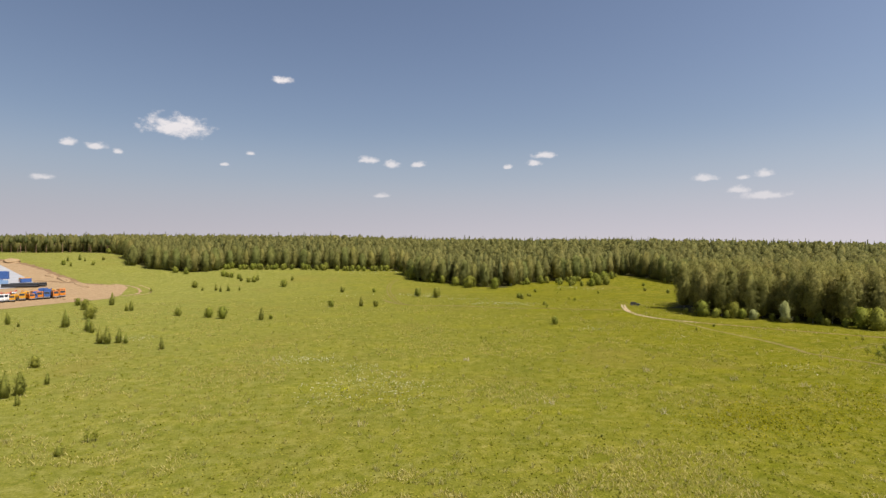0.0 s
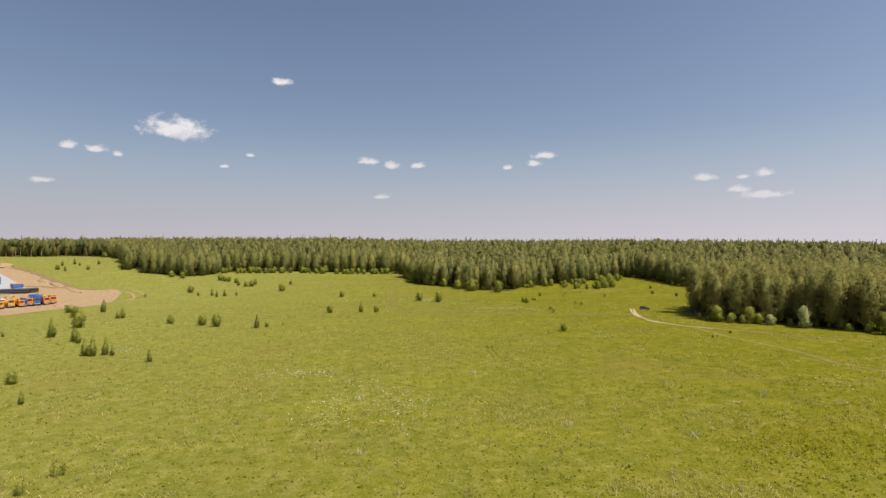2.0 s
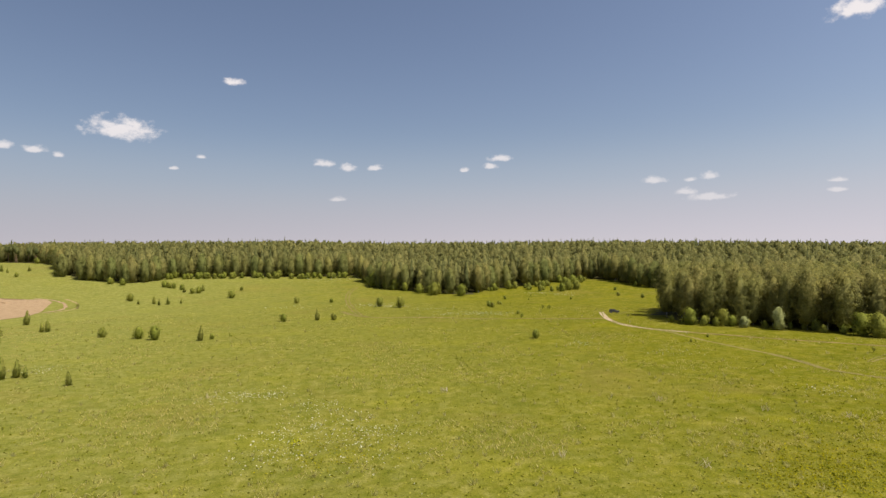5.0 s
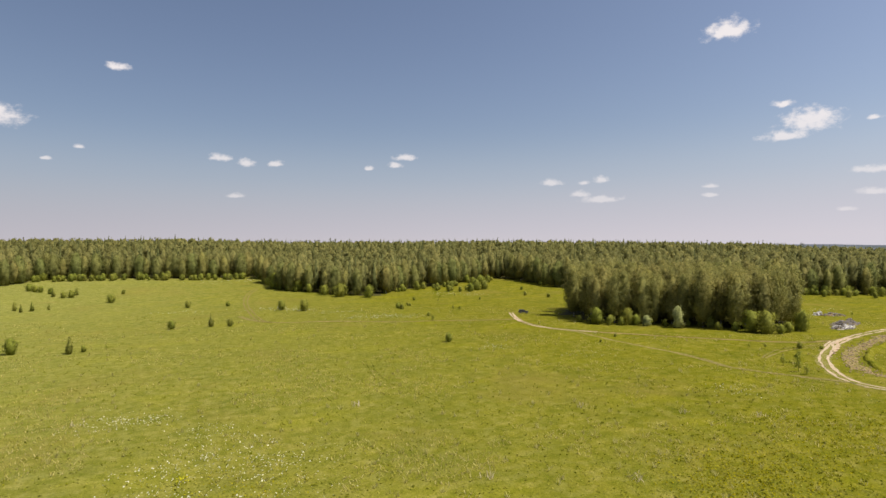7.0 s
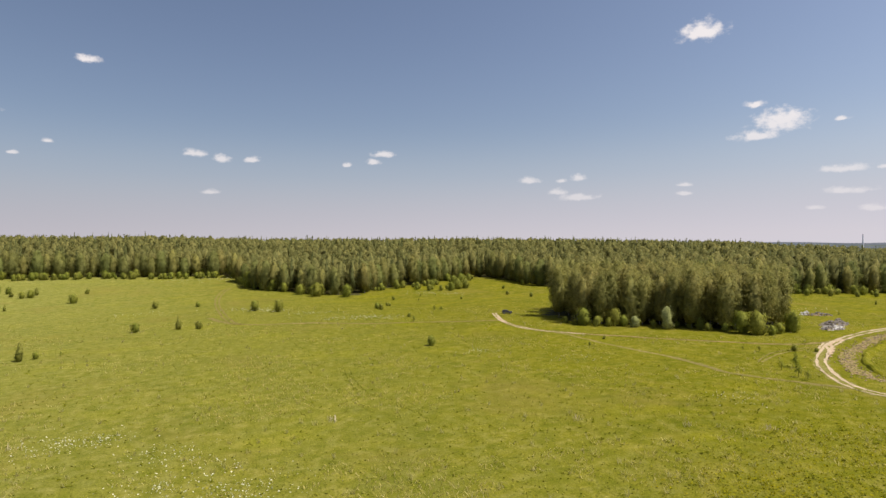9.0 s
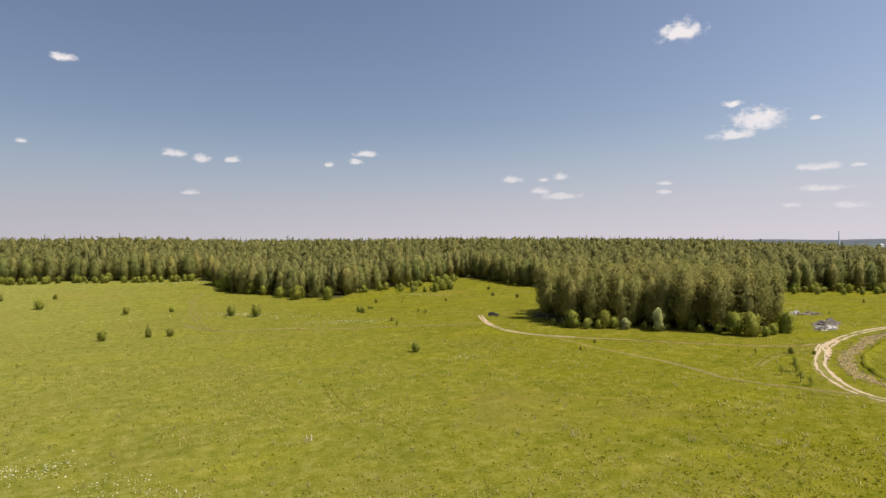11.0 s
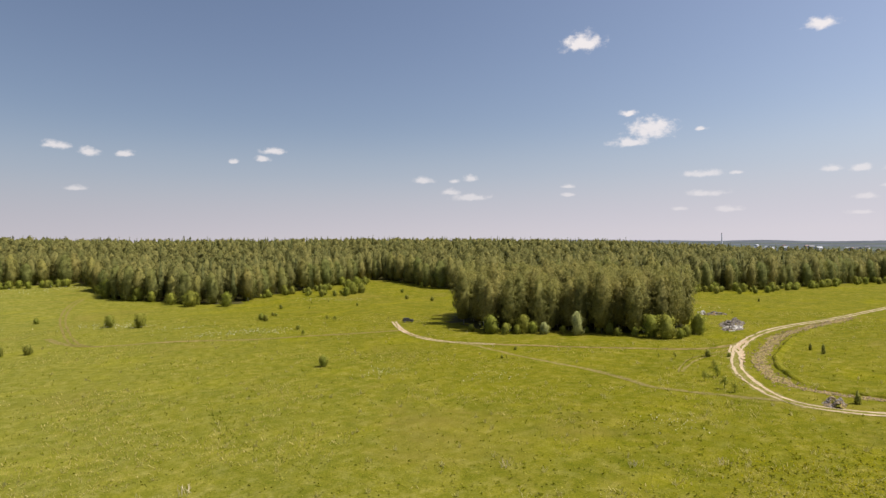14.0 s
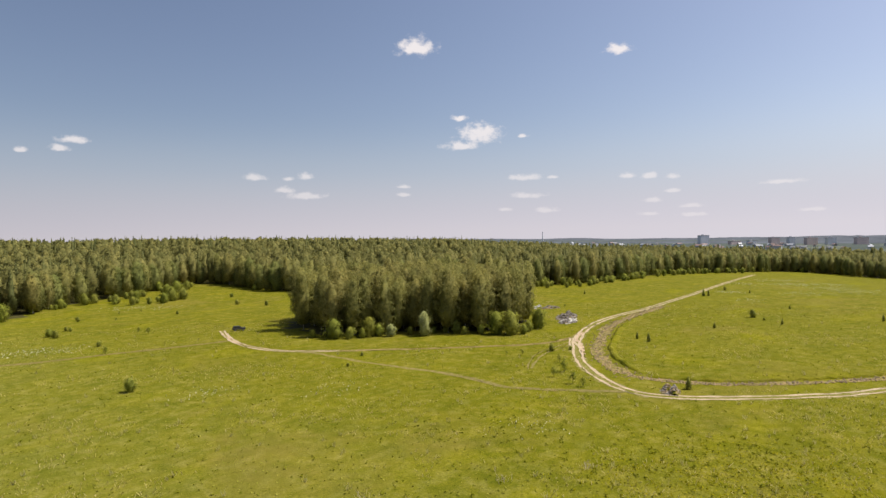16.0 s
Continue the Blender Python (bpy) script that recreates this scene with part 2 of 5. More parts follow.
def leaf_material(name, dark, light, warm, translucent=0.5, mottle=1.2):
    """Foliage: each clump and leaf has a shade of its own, each tree a tint, with fine leafy mottling and relief."""
    m, nt, b = material(name, 0.7, 0.12)
    geo, info = nt.nodes.new("ShaderNodeNewGeometry"), nt.nodes.new("ShaderNodeObjectInfo")
    co = geo.outputs["Position"]
    c = ramp(nt, geo.outputs["Random Per Island"], [(0.0, dark), (1.0, light)])
    c = mix_rgb(nt, ramp(nt, info.outputs["Random"], [(0.2, (0, 0, 0)), (1.0, (0.75, 0.75, 0.75))]), c, warm)
    # stands of paler and darker trees
    c = mix_rgb(nt, 0.8, c, ramp(nt, tex_noise(nt, 0.16, 3, 0.6, scaled(nt, co, (1, 1, 0.25))), [(0.32, (0.70, 0.76, 0.70)), (0.5, (1, 1, 1)), (0.68, (1.22, 1.15, 1.1))]), "MULTIPLY")
    fine = tex_noise(nt, mottle, 4, 0.7, co)
    c = mix_rgb(nt, 0.8, c, ramp(nt, fine, [(0.34, (0.50, 0.54, 0.50)), (0.5, (1, 1, 1)), (0.66, (1.40, 1.35, 1.25))]), "MULTIPLY")
    nt.links.new(c, b.inputs["Base Color"])
    bump(nt, b, fine, 0.35, 0.25)
    tr = nt.nodes.new("ShaderNodeBsdfTranslucent")
    nt.links.new(c, tr.inputs["Color"])
    mixer = nt.nodes.new("ShaderNodeMixShader")
    mixer.inputs[0].default_value = translucent
    nt.links.new(b.outputs[0], mixer.inputs[1])
    nt.links.new(tr.outputs[0], mixer.inputs[2])
    nt.links.new(mixer.outputs[0], nt.nodes["Material Output"].inputs[0])
    return m


def bark_material(name, light, dark):
    m, nt, b = material(name, 0.85, 0.15)
    f = tex_noise(nt, 1.6, 5, 0.7, scaled(nt, place_co(nt), (1, 1, 2.2)))
    nt.links.new(ramp(nt, f, [(0.42, dark), (0.55, light)]), b.inputs["Base Color"])
    return m


def dirt_material(name, light, dark, grass=0.0):
    m, nt, b = material(name, 0.92, 0.1)
    co = place_co(nt)
    f = tex_noise(nt, 0.5, 5, 0.7, co)
    g = tex_noise(nt, 5.0, 4, 0.7, co)
    c = ramp(nt, f, [(0.3, dark), (0.65, light)])
    c = mix_rgb(nt, 0.5, c, ramp(nt, g, [(0.3, (0.6, 0.6, 0.6)), (0.7, (1.35, 1.35, 1.35))]), "MULTIPLY")
    if grass:
        h = tex_noise(nt, 0.9, 5, 0.75, co)
        c = mix_rgb(nt, ramp(nt, h, [(0.66 - grass * 0.4, (0, 0, 0)), (0.76 - grass * 0.4, (1, 1, 1))]), c, (0.15, 0.145, 0.012))
    nt.links.new(c, b.inputs["Base Color"])
    bump(nt, b, g, 0.6, 0.1)
    return m


MEADOW = meadow_material()
BIRCH_LEAF = leaf_material("birch leaves", (0.228, 0.224, 0.060), (0.305, 0.286, 0.084), (0.30, 0.262, 0.084))
ASPEN_LEAF = leaf_material("dark broad leaves", (0.172, 0.192, 0.052), (0.242, 0.250, 0.070), (0.22, 0.216, 0.064))
SPRUCE_NEEDLE = leaf_material("spruce needles", (0.108, 0.122, 0.038), (0.150, 0.160, 0.050), (0.14, 0.142, 0.046), 0.4)
YOUNG_LEAF = leaf_material("young leaves", (0.225, 0.258, 0.034), (0.312, 0.325, 0.054), (0.285, 0.278, 0.054), 0.5, 2.6)
WILLOW_LEAF = leaf_material("silver willow leaves", (0.33, 0.36, 0.13), (0.46, 0.46, 0.20), (0.40, 0.40, 0.16), 0.5, 2.2)
FAR_LEAF = leaf_material("woodland leaves", (0.186, 0.182, 0.056), (0.260, 0.242, 0.078), (0.22, 0.204, 0.066), 0.5, 0.65)
BIRCH_BARK = bark_material("birch bark", (0.42, 0.40, 0.36), (0.07, 0.06, 0.05))
PINE_BARK = bark_material("reddish pine bark", (0.34, 0.21, 0.13), (0.16, 0.10, 0.07))
BROWN_BARK = bark_material("brown bark", (0.12, 0.09, 0.065), (0.05, 0.04, 0.03))


# ---- mesh helpers ----
def link(name, verts, faces, mat, parent=None, smooth=False):
    me = bpy.data.meshes.new(name)
    me.from_pydata(verts, [], faces)
    me.materials.append(mat)
    if smooth:
        me.polygons.foreach_set("use_smooth", [True] * len(me.polygons))
    ob = new(name, me)
    ob.parent = parent
    return ob


def part(name, bm, mat, parent=None, label="", smooth=False):
    me = bpy.data.meshes.new(name)
    bm.to_mesh(me)
    bm.free()
    me.materials.append(mat)
    if smooth:
        me.polygons.foreach_set("use_smooth", [True] * len(me.polygons))
    ob = new(name, me)
    ob.parent = parent
    return tagged(ob, label)


def quads_mesh(name, centers, u, v, mat, parent=None):
    """One mesh of many four-cornered leaves: centres and half axes as arrays."""
    n = len(centers)
    verts = np.stack([centers - u - v, centers + u - v * 0.6, centers + u * 0.7 + v, centers - u * 0.8 + v * 0.8], 1).reshape(-1, 3)
    me = bpy.data.meshes.new(name)
    me.vertices.add(4 * n)
    me.vertices.foreach_set("co", verts.astype(np.float32).ravel())
    me.loops.add(4 * n)
    me.loops.foreach_set("vertex_index", np.arange(4 * n, dtype=np.int32))
    me.polygons.add(n)
    me.polygons.foreach_set("loop_start", np.arange(0, 4 * n, 4, dtype=np.int32))
    me.materials.append(mat)
    me.update(calc_edges=True)
    ob = new(name, me)
    ob.parent = parent
    return ob


def unit(a):
    return a / np.maximum(np.linalg.norm(a, axis=-1, keepdims=True), 1e-9)


def leaf_axes(rng, normals, size):
    """Two half axes for leaves that face roughly along the normals."""
    nrm = unit(unit(normals) + rng.normal(0, 0.5, normals.shape))
    a = unit(np.cross(nrm, rng.normal(0, 1, normals.shape)))
    b = np.cross(nrm, a)
    s = size[:, None]
    return a * s, b * s


def limb(bm, a, b, ra, rb, sides=6):
    a, b = Vector(a), Vector(b)
    q = (b - a).to_track_quat("Z", "Y")
    rings = []
    for p, r in ((a, ra), (b, rb)):
        rings.append([bm.verts.new(p + q @ Vector((r * math.cos(2 * math.pi * i / sides), r * math.sin(2 * math.pi * i / sides), 0))) for i in range(sides)])
    for i in range(sides):
        bm.faces.new((rings[0][i], rings[0][(i + 1) % sides], rings[1][(i + 1) % sides], rings[1][i]))


def trunk_mesh(rng, height, radius, limbs, low=0.3, spread=2.0):
    bm = bmesh.new()
    pts = [Vector((0, 0, -0.2))]
    for i in range(1, 6):
        pts.append(Vector((rng.normal(0, 0.12), rng.normal(0, 0.12), height * i / 5.5)))
    for i in range(5):
        limb(bm, pts[i], pts[i + 1], radius * (1 - i / 5.6), radius * (1 - (i + 1) / 5.6))
    for _ in range(limbs):
        f = rng.uniform(low, 0.85)
        ang, out = rng.uniform(0, 6.283), spread * rng.uniform(0.5, 1.0) * (1.1 - f * 0.6)
        z0 = height * f
        limb(bm, (0, 0, z0), (out * math.cos(ang), out * math.sin(ang), z0 + out * rng.uniform(0.4, 1.0)), radius * 0.32, radius * 0.1, 4)
    return bm


def crown_levels(rings):
    """Heights of a crown's rings from 0 to 1, closer towards the top."""
    return 1 - (1 - np.linspace(0, 1, rings)) ** 1.5


def crown_hull(rng, height, radius, low, rings, segs, spire, rough):
    """A crown's leafy surface as rings of points: bulges at two scales, a rounded or a pointed top."""
    f = crown_levels(rings)[:, None]
    if spire:
        env = (1 - f) ** 0.66 * np.minimum(1.0, 0.74 + 1.3 * f)
    else:
        env = np.maximum(1 - (np.maximum(f - 0.42, (0.42 - f) * 0.86) / 0.58) ** 2.1, 0) ** 0.55
    env = np.maximum(env, 0.02)
    a = np.linspace(0, 2 * np.pi, segs, endpoint=False)[None] + rng.uniform(0, 6)
    p1, p2, p3, p4 = rng.uniform(0, 6.283, 4)
    lobes = 1 + rough * (0.9 * np.sin(3 * a + p1 + 5 * f) * np.sin(9 * f + p2) + 0.6 * np.sin(5 * a + p3 - 7 * f) + rng.normal(0, 0.55, (rings, segs)))
    r = radius * env * lobes
    skew = rng.normal(0, 0.10, 2) * radius
    z = height * (low + (1 - low) * f) + rng.normal(0, 0.25 * rough * height / rings, (rings, segs)) * (f < 0.99)
    return np.stack([r * np.cos(a) + skew[0] * f, r * np.sin(a) + skew[1] * f, np.maximum(z, 0.02)], -1)


def crown_arrays(rng, height, radius, low, rings, segs, leaves, size, spire=False, rough=0.16, clump=(12, 0.6), core=0.74):
    """Vertices, faces and normals of a crown: a leafy core, and round it clumps of loose leaves; clump: leaves in one, and its radius."""
    g = crown_hull(rng, height, radius, low, rings, segs, spire, rough)
    idx = np.arange(rings * segs).reshape(rings, segs)
    nxt = np.roll(idx, -1, 1)
    faces = np.concatenate([np.stack([idx[:-1], nxt[:-1], nxt[1:]], -1).reshape(-1, 3), np.stack([idx[:-1], nxt[1:], idx[1:]], -1).reshape(-1, 3),
                            np.stack([nxt[0, 1:-1], idx[0, 1:-1], np.full(segs - 2, idx[0, 0])], -1)])
    full = g.reshape(-1, 3)
    fn = np.cross(full[faces[:, 1]] - full[faces[:, 0]], full[faces[:, 2]] - full[faces[:, 0]])
    vn = np.zeros_like(full)
    for k in range(3):
        np.add.at(vn, faces[:, k], fn)
    mid = np.array([0, 0, height * (low + 0.3 * (1 - low))])
    nrm = unit(unit(vn) * 0.5 + unit(full - mid) * 0.7)
    verts = full * np.array([core, core, 0.84 + 0.16 * core])
    per, spread = clump
    m = max(3, leaves // per)
    size_at = np.hypot(g[..., 0], g[..., 1]).mean(1) + 0.015 * radius
    area = np.concatenate([[0], np.cumsum((size_at[1:] + size_at[:-1]) * np.diff(crown_levels(rings)))])
    w = np.minimum(np.interp(rng.uniform(0, 1, m), area / area[-1], np.arange(rings)), (rings - 1) * 0.9)
    i, t, q, e = w.astype(int), (w % 1)[:, None], rng.integers(0, segs, m), rng.uniform(0, 1, (m, 1))
    q2 = (q + 1) % segs
    c = (g[i, q] * (1 - e) + g[i, q2] * e) * (1 - t) + (g[i + 1, q] * (1 - e) + g[i + 1, q2] * e) * t
    n = unit(nrm[idx[i, q]] * (1 - e) + nrm[idx[i, q2]] * e)
    spread = spread * np.clip(0.14 + 1.2 * np.hypot(c[:, :1], c[:, 1:2]) / radius, 0.14, 1.0)
    c = c - n * spread * rng.uniform(0.2, 1.2, (m, 1))
    k = np.repeat(np.arange(m), per)
    d = rng.normal(0, 0.62, (len(k), 3))
    p = c[k] + d * (spread * rng.uniform(0.7, 1.3, (m, 1)))[k]
    p[:, 2] = np.maximum(p[:, 2], 0.04)
    ln = unit(n[k] * 0.8 + d * 0.45 + (0, 0, 0.15))
    u, v = leaf_axes(rng, ln, rng.uniform(0.6, 1.3, len(k)) * size * np.sqrt(spread[k, 0] / spread.max()))
    o = len(verts)
    verts = np.concatenate([verts, np.stack([p - u - v * 0.7, p + u - v * 0.7, p + v * 1.3], 1).reshape(-1, 3)])
    faces = np.concatenate([faces, o + np.arange(3 * len(k)).reshape(-1, 3)])
    return verts, faces, np.concatenate([nrm, np.repeat(ln, 3, 0)])


def foliage_mesh(name, verts, faces, normals, mat, parent=None):
    """One mesh of triangles with given shading normals."""
    me = bpy.data.meshes.new(name)
    n = len(faces)
    me.vertices.add(len(verts))
    me.vertices.foreach_set("co", verts.astype(np.float32).ravel())
    me.loops.add(3 * n)
    me.loops.foreach_set("vertex_index", faces.astype(np.int32).ravel())
    me.polygons.add(n)
    me.polygons.foreach_set("loop_start", np.arange(0, 3 * n, 3, dtype=np.int32))
    me.materials.append(mat)
    me.update(calc_edges=True)
    me.polygons.foreach_set("use_smooth", np.ones(n, bool))
    me.normals_split_custom_set_from_vertices(normals.tolist())
    ob = new(name, me)
    ob.parent = parent
    return ob


def broadleaf(name, seed, height, radius, grid, leaves, size, leaf, bark, label, category="tree", low=0.2, trunk_r=0.16, limbs=9, spire=False, rough=0.16, clump=(12, 0.6), core=0.74):
    rng = np.random.default_rng(seed)
    tree = new(name)
    tagged(tree, label, category)
    part("trunk", trunk_mesh(rng, height * 0.9, trunk_r, limbs, low, radius * 0.6), bark, tree)
    foliage_mesh("crown", *crown_arrays(rng, height, radius, low, *grid, leaves, size, spire, rough, clump, core), leaf, tree)
    return tree


def spot(x, y, turn=0.0, scale=1.0, tall=None):
    return pose(x, y, land(x, y), 0, 0, turn) @ Matrix.Diagonal((scale, scale, scale if tall is None else tall, 1))


def copy_at(ob, m):
    """A copy at the pose m, with the size that m gives and not that of the first one."""
    return copy_thing(ob, m @ Matrix.Diagonal((1 / ob.scale.x, 1 / ob.scale.y, 1 / ob.scale.z, 1)))


def plant(protos, places, group, rng):
    """Stand copies of the prototypes at places of (x, y, scale); the prototypes take the first places themselves."""
    for i, (x, y, s) in enumerate(places):
        m = spot(x, y, rng.uniform(0, 360), s * rng.uniform(0.92, 1.08), s)
        k = i if i < len(protos) else int(rng.integers(len(protos)))
        if i < len(protos):
            protos[k].matrix_basis = m
            tagged(protos[k], group=group)
        else:
            tagged(copy_at(protos[k], m), group=group)


def inside(x, y, poly):
    hit = False
    for (x1, y1), (x2, y2) in zip(poly, poly[1:] + poly[:1]):
        if (y1 > y) != (y2 > y) and x < (x2 - x1) * (y - y1) / (y2 - y1) + x1:
            hit = not hit
    return hit


def off_line(x, y, line):
    best = 1e9
    for (x1, y1), (x2, y2) in zip(line, line[1:]):
        dx, dy = x2 - x1, y2 - y1
        u = min(max(((x - x1) * dx + (y - y1) * dy) / (dx * dx + dy * dy), 0), 1)
        best = min(best, math.hypot(x - x1 - u * dx, y - y1 - u * dy))
    return best


def along(line, step):
    """Points at even steps along a smooth curve through the line's points."""
    pts = [Vector((*p, 0)) for p in line]
    pts = [pts[0] * 2 - pts[1]] + pts + [pts[-1] * 2 - pts[-2]]
    out = []
    for i in range(1, len(pts) - 2):
        a, b, c, d = pts[i - 1:i + 3]
        n = max(1, int((c - b).length / step))
        for k in range(n):
            t = k / n
            out.append(0.5 * (2 * b + (c - a) * t + (2 * a - 5 * b + 4 * c - d) * t * t + (3 * b - a - 3 * c + d) * t ** 3))
    out.append(pts[-2])
    return out


# ---- ground ----
def make_ground():
    az = np.radians(np.concatenate([np.arange(-180, -60, 6), np.arange(-60, 115, 1.5), np.arange(115, 180, 6)]))
    rad = np.concatenate([np.arange(0, 300, 12), np.arange(300, 760, 20), np.geomspace(760, 4700, 36)])
    verts, faces, n = [(0, 40, 0)], [], len(az)
    for r in rad[1:]:
        for a in az:
            x, y = r * math.sin(a), 40 + r * math.cos(a)
            verts.append((x, y, land(x, y)))
    for i in range(n):
        faces.append((0, 1 + (i + 1) % n, 1 + i))
    for k in range(len(rad) - 2):
        for i in range(n):
            a, b = 1 + k * n + i, 1 + k * n + (i + 1) % n
            faces.append((a, b, b + n, a + n))
    return tagged(link("ground", verts, faces, MEADOW, smooth=True), "sunlit yellow-green summer meadow of rough uncut grass", "meadow", kind="structure")


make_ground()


def ribbon(name, line, width, lift, mat, label, category, edge=0.35, step=2.5, seed=3, crown=0.0):
    """A strip of bare ground along a line, with uneven edges."""
    rng = np.random.default_rng(seed)
    pts = along(line, step)
    verts, faces, cols = [], [], 5
    for i, p in enumerate(pts):
        d = (pts[min(i + 1, len(pts) - 1)] - pts[max(i - 1, 0)]).normalized()
        side = Vector((-d.y, d.x, 0))
        wob = rng.uniform(-edge, edge, 2)
        for k in range(cols):
            f = k / (cols - 1) * 2 - 1
            off = f * width / 2 + (wob[0] if k == 0 else wob[1] if k == cols - 1 else 0)
            q = p + side * off
            verts.append((q.x, q.y, land(q.x, q.y) + lift + crown * (1 - f * f)))
    for i in range(len(pts) - 1):
        for k in range(cols - 1):
            a = i * cols + k
            faces.append((a, a + cols, a + cols + 1, a + 1)[::-1])
    return tagged(link(name, verts, faces, mat, smooth=True), label, category, kind="structure")


ROAD_DIRT = dirt_material("pale road dirt", (0.54, 0.42, 0.28), (0.34, 0.265, 0.165), 0.08)
TRACK_DIRT = dirt_material("worn track", (0.36, 0.26, 0.12), (0.24, 0.18, 0.07), 0.2)
ROUGH_EARTH = dirt_material("rough brown earth", (0.36, 0.245, 0.125), (0.19, 0.14, 0.065), 0.50)

ROAD = [(560, 196), (470, 186), (409, 179), (337, 172), (287, 169), (252, 168), (226, 169), (206, 168), (185, 163), (167, 156), (151, 147),
        (140, 139), (132, 131), (127, 124), (125.5, 118), (128, 112), (133, 105), (139, 98), (147, 90), (158, 82), (180, 68), (220, 48)]
BRANCH = [(187, 164), (177, 161), (168, 161), (160, 163), (150.5, 170), (139, 181), (127.5, 192.5), (116.5, 204.5), (106.5, 218), (104.2, 233), (106, 245), (110, 258), (114, 268)]
SHORTCUT = [(125, 123), (119.5, 132), (116, 138), (113.5, 144), (114.5, 152), (115, 162), (113.8, 170), (112.5, 178), (111.3, 187), (110.8, 198), (110.5, 208), (107, 218)]
WEST_TRACK = [(105.5, 247), (92, 250), (75, 255.5), (58, 260), (46, 266), (37, 271.5), (28, 274.5), (20, 275.6), (10, 279.5), (2.3, 289.5), (-3.3, 307)]
WEST_LOOP = [(9, 280), (5.8, 286), (3.6, 300), (1.6, 324), (-0.3, 356), (-0.2, 390), (2.5, 420), (6.7, 440)]
NEAR_RUT = [(30.7, 186), (29.5, 176), (28.9, 169), (29.8, 158.5), (32, 151.5), (35.2, 146), (36.5, 139)]


def offset_line(line, off):
    pts = along(line, 6)
    out = []
    for i, p in enumerate(pts):
        d = (pts[min(i + 1, len(pts) - 1)] - pts[max(i - 1, 0)]).normalized()
        out.append((p.x - d.y * off, p.y + d.x * off))
    return out


ribbon("dirt_road", ROAD, 3.4, 0.03, dirt_material("road shoulder", (0.33, 0.26, 0.13), (0.21, 0.18, 0.06), 0.62), "pale two-rut dirt road curving through the meadow", "dirt road", 0.55)
FAINT = dirt_material("faint track", (0.225, 0.170, 0.055), (0.145, 0.118, 0.032), 0.38)
WORN_GRASS = dirt_material("worn grass", (0.255, 0.202, 0.072), (0.165, 0.138, 0.042), 0.40)
BARE_SOIL = dirt_material("pinkish bare soil", (0.50, 0.36, 0.24), (0.34, 0.25, 0.15), 0.12)
ribbon("grass_track", BRANCH[:8], 1.7, 0.02, FAINT, "faint brownish track in the grass along the grove", "track", 0.5, seed=60)
ribbon("grass_track", BRANCH[7:], 1.9, 0.025, WORN_GRASS, "worn sandy track leading to the parked car", "track", 0.5, seed=61)
ribbon("grass_track", SHORTCUT[:6], 1.5, 0.02, WORN_GRASS, "brown worn track cutting across the grass", "track", 0.6, seed=62)
ribbon("grass_track", SHORTCUT[5:], 1.4, 0.02, WORN_GRASS, "faint brown track cutting across the grass", "track", 0.4, seed=63)
ribbon("grass_track", WEST_TRACK, 2.2, 0.02, FAINT, "faint brown track crossing the meadow", "track", 0.5, seed=64)
ribbon("bare_patch", [(40, 269), (34, 272), (28, 274)], 1.1, 0.05, TRACK_DIRT, "pinkish bare soil on the grassy track", "bare soil", 0.6, step=1.2, seed=65)
ribbon("bare_patch", [(183, 162.5), (174, 159.6), (164.5, 153.4), (156, 148.3), (148, 143.6)], 0.9, 0.06, BARE_SOIL, "pinkish bare soil in the middle of the road", "bare soil", 0.5, step=1.5, seed=66)
ribbon("bare_patch", [(104.5, 238), (106, 246), (109, 255)], 1.0, 0.045, BARE_SOIL, "sandy bare soil beside the parked car", "bare soil", 0.5, step=1.5, seed=67)
for k, off in enumerate((-1.0, 1.0)):
    ribbon("wheel_rut", offset_line(ROAD, off * 0.95), 0.64, 0.07, ROAD_DIRT, "dusty pale wheel rut of the dirt road", "wheel rut", 0.3, seed=10 + k)
    ribbon("wheel_rut", offset_line(BRANCH[:8], off * 0.7), 0.45, 0.05, TRACK_DIRT, "brown wheel rut of the grassy track", "wheel rut", 0.3, seed=20 + k)
    ribbon("wheel_rut", offset_line(BRANCH[7:], off * 0.7), 0.5, 0.055, ROAD_DIRT, "sandy wheel rut near the parked car", "wheel rut", 0.3, seed=25 + k)
    ribbon("wheel_rut", offset_line(SHORTCUT[:6], off * 0.55), 0.45, 0.045, WORN_GRASS, "brown wheel rut of the grassy track", "wheel rut", 0.25, seed=30 + k)
    ribbon("wheel_rut", offset_line(WEST_TRACK, off * 0.8), 0.6, 0.045, WORN_GRASS, "faint wheel rut in the grass", "wheel rut", 0.3, seed=40 + k)
    ribbon("wheel_rut", offset_line(WEST_LOOP, off * 1.0), 0.8, 0.045, FAINT, "faint wheel rut in the grass", "wheel rut", 0.3, seed=42 + k)
    ribbon("wheel_rut", [(172 + k * 2, 158.5 + k), (160, 157.5 - k * 2), (148, 157 - k * 2), (138, 153.5 - k * 1.6), (130 + k, 149)], 0.5, 0.04, WORN_GRASS, "faint wheel rut branching off the road", "wheel rut", 0.3, seed=45 + k)
for k in range(3):
    ribbon("wheel_rut", [(171.6 + k * 1.1, 160.6 - k * 0.6), (166, 157.6 - k * 0.8), (161 + k * 0.8, 154.8 - k)], 0.6, 0.055, ROAD_DIRT, "short pale wheel mark beside the road", "wheel rut", 0.2, step=1.2, seed=48 + k)

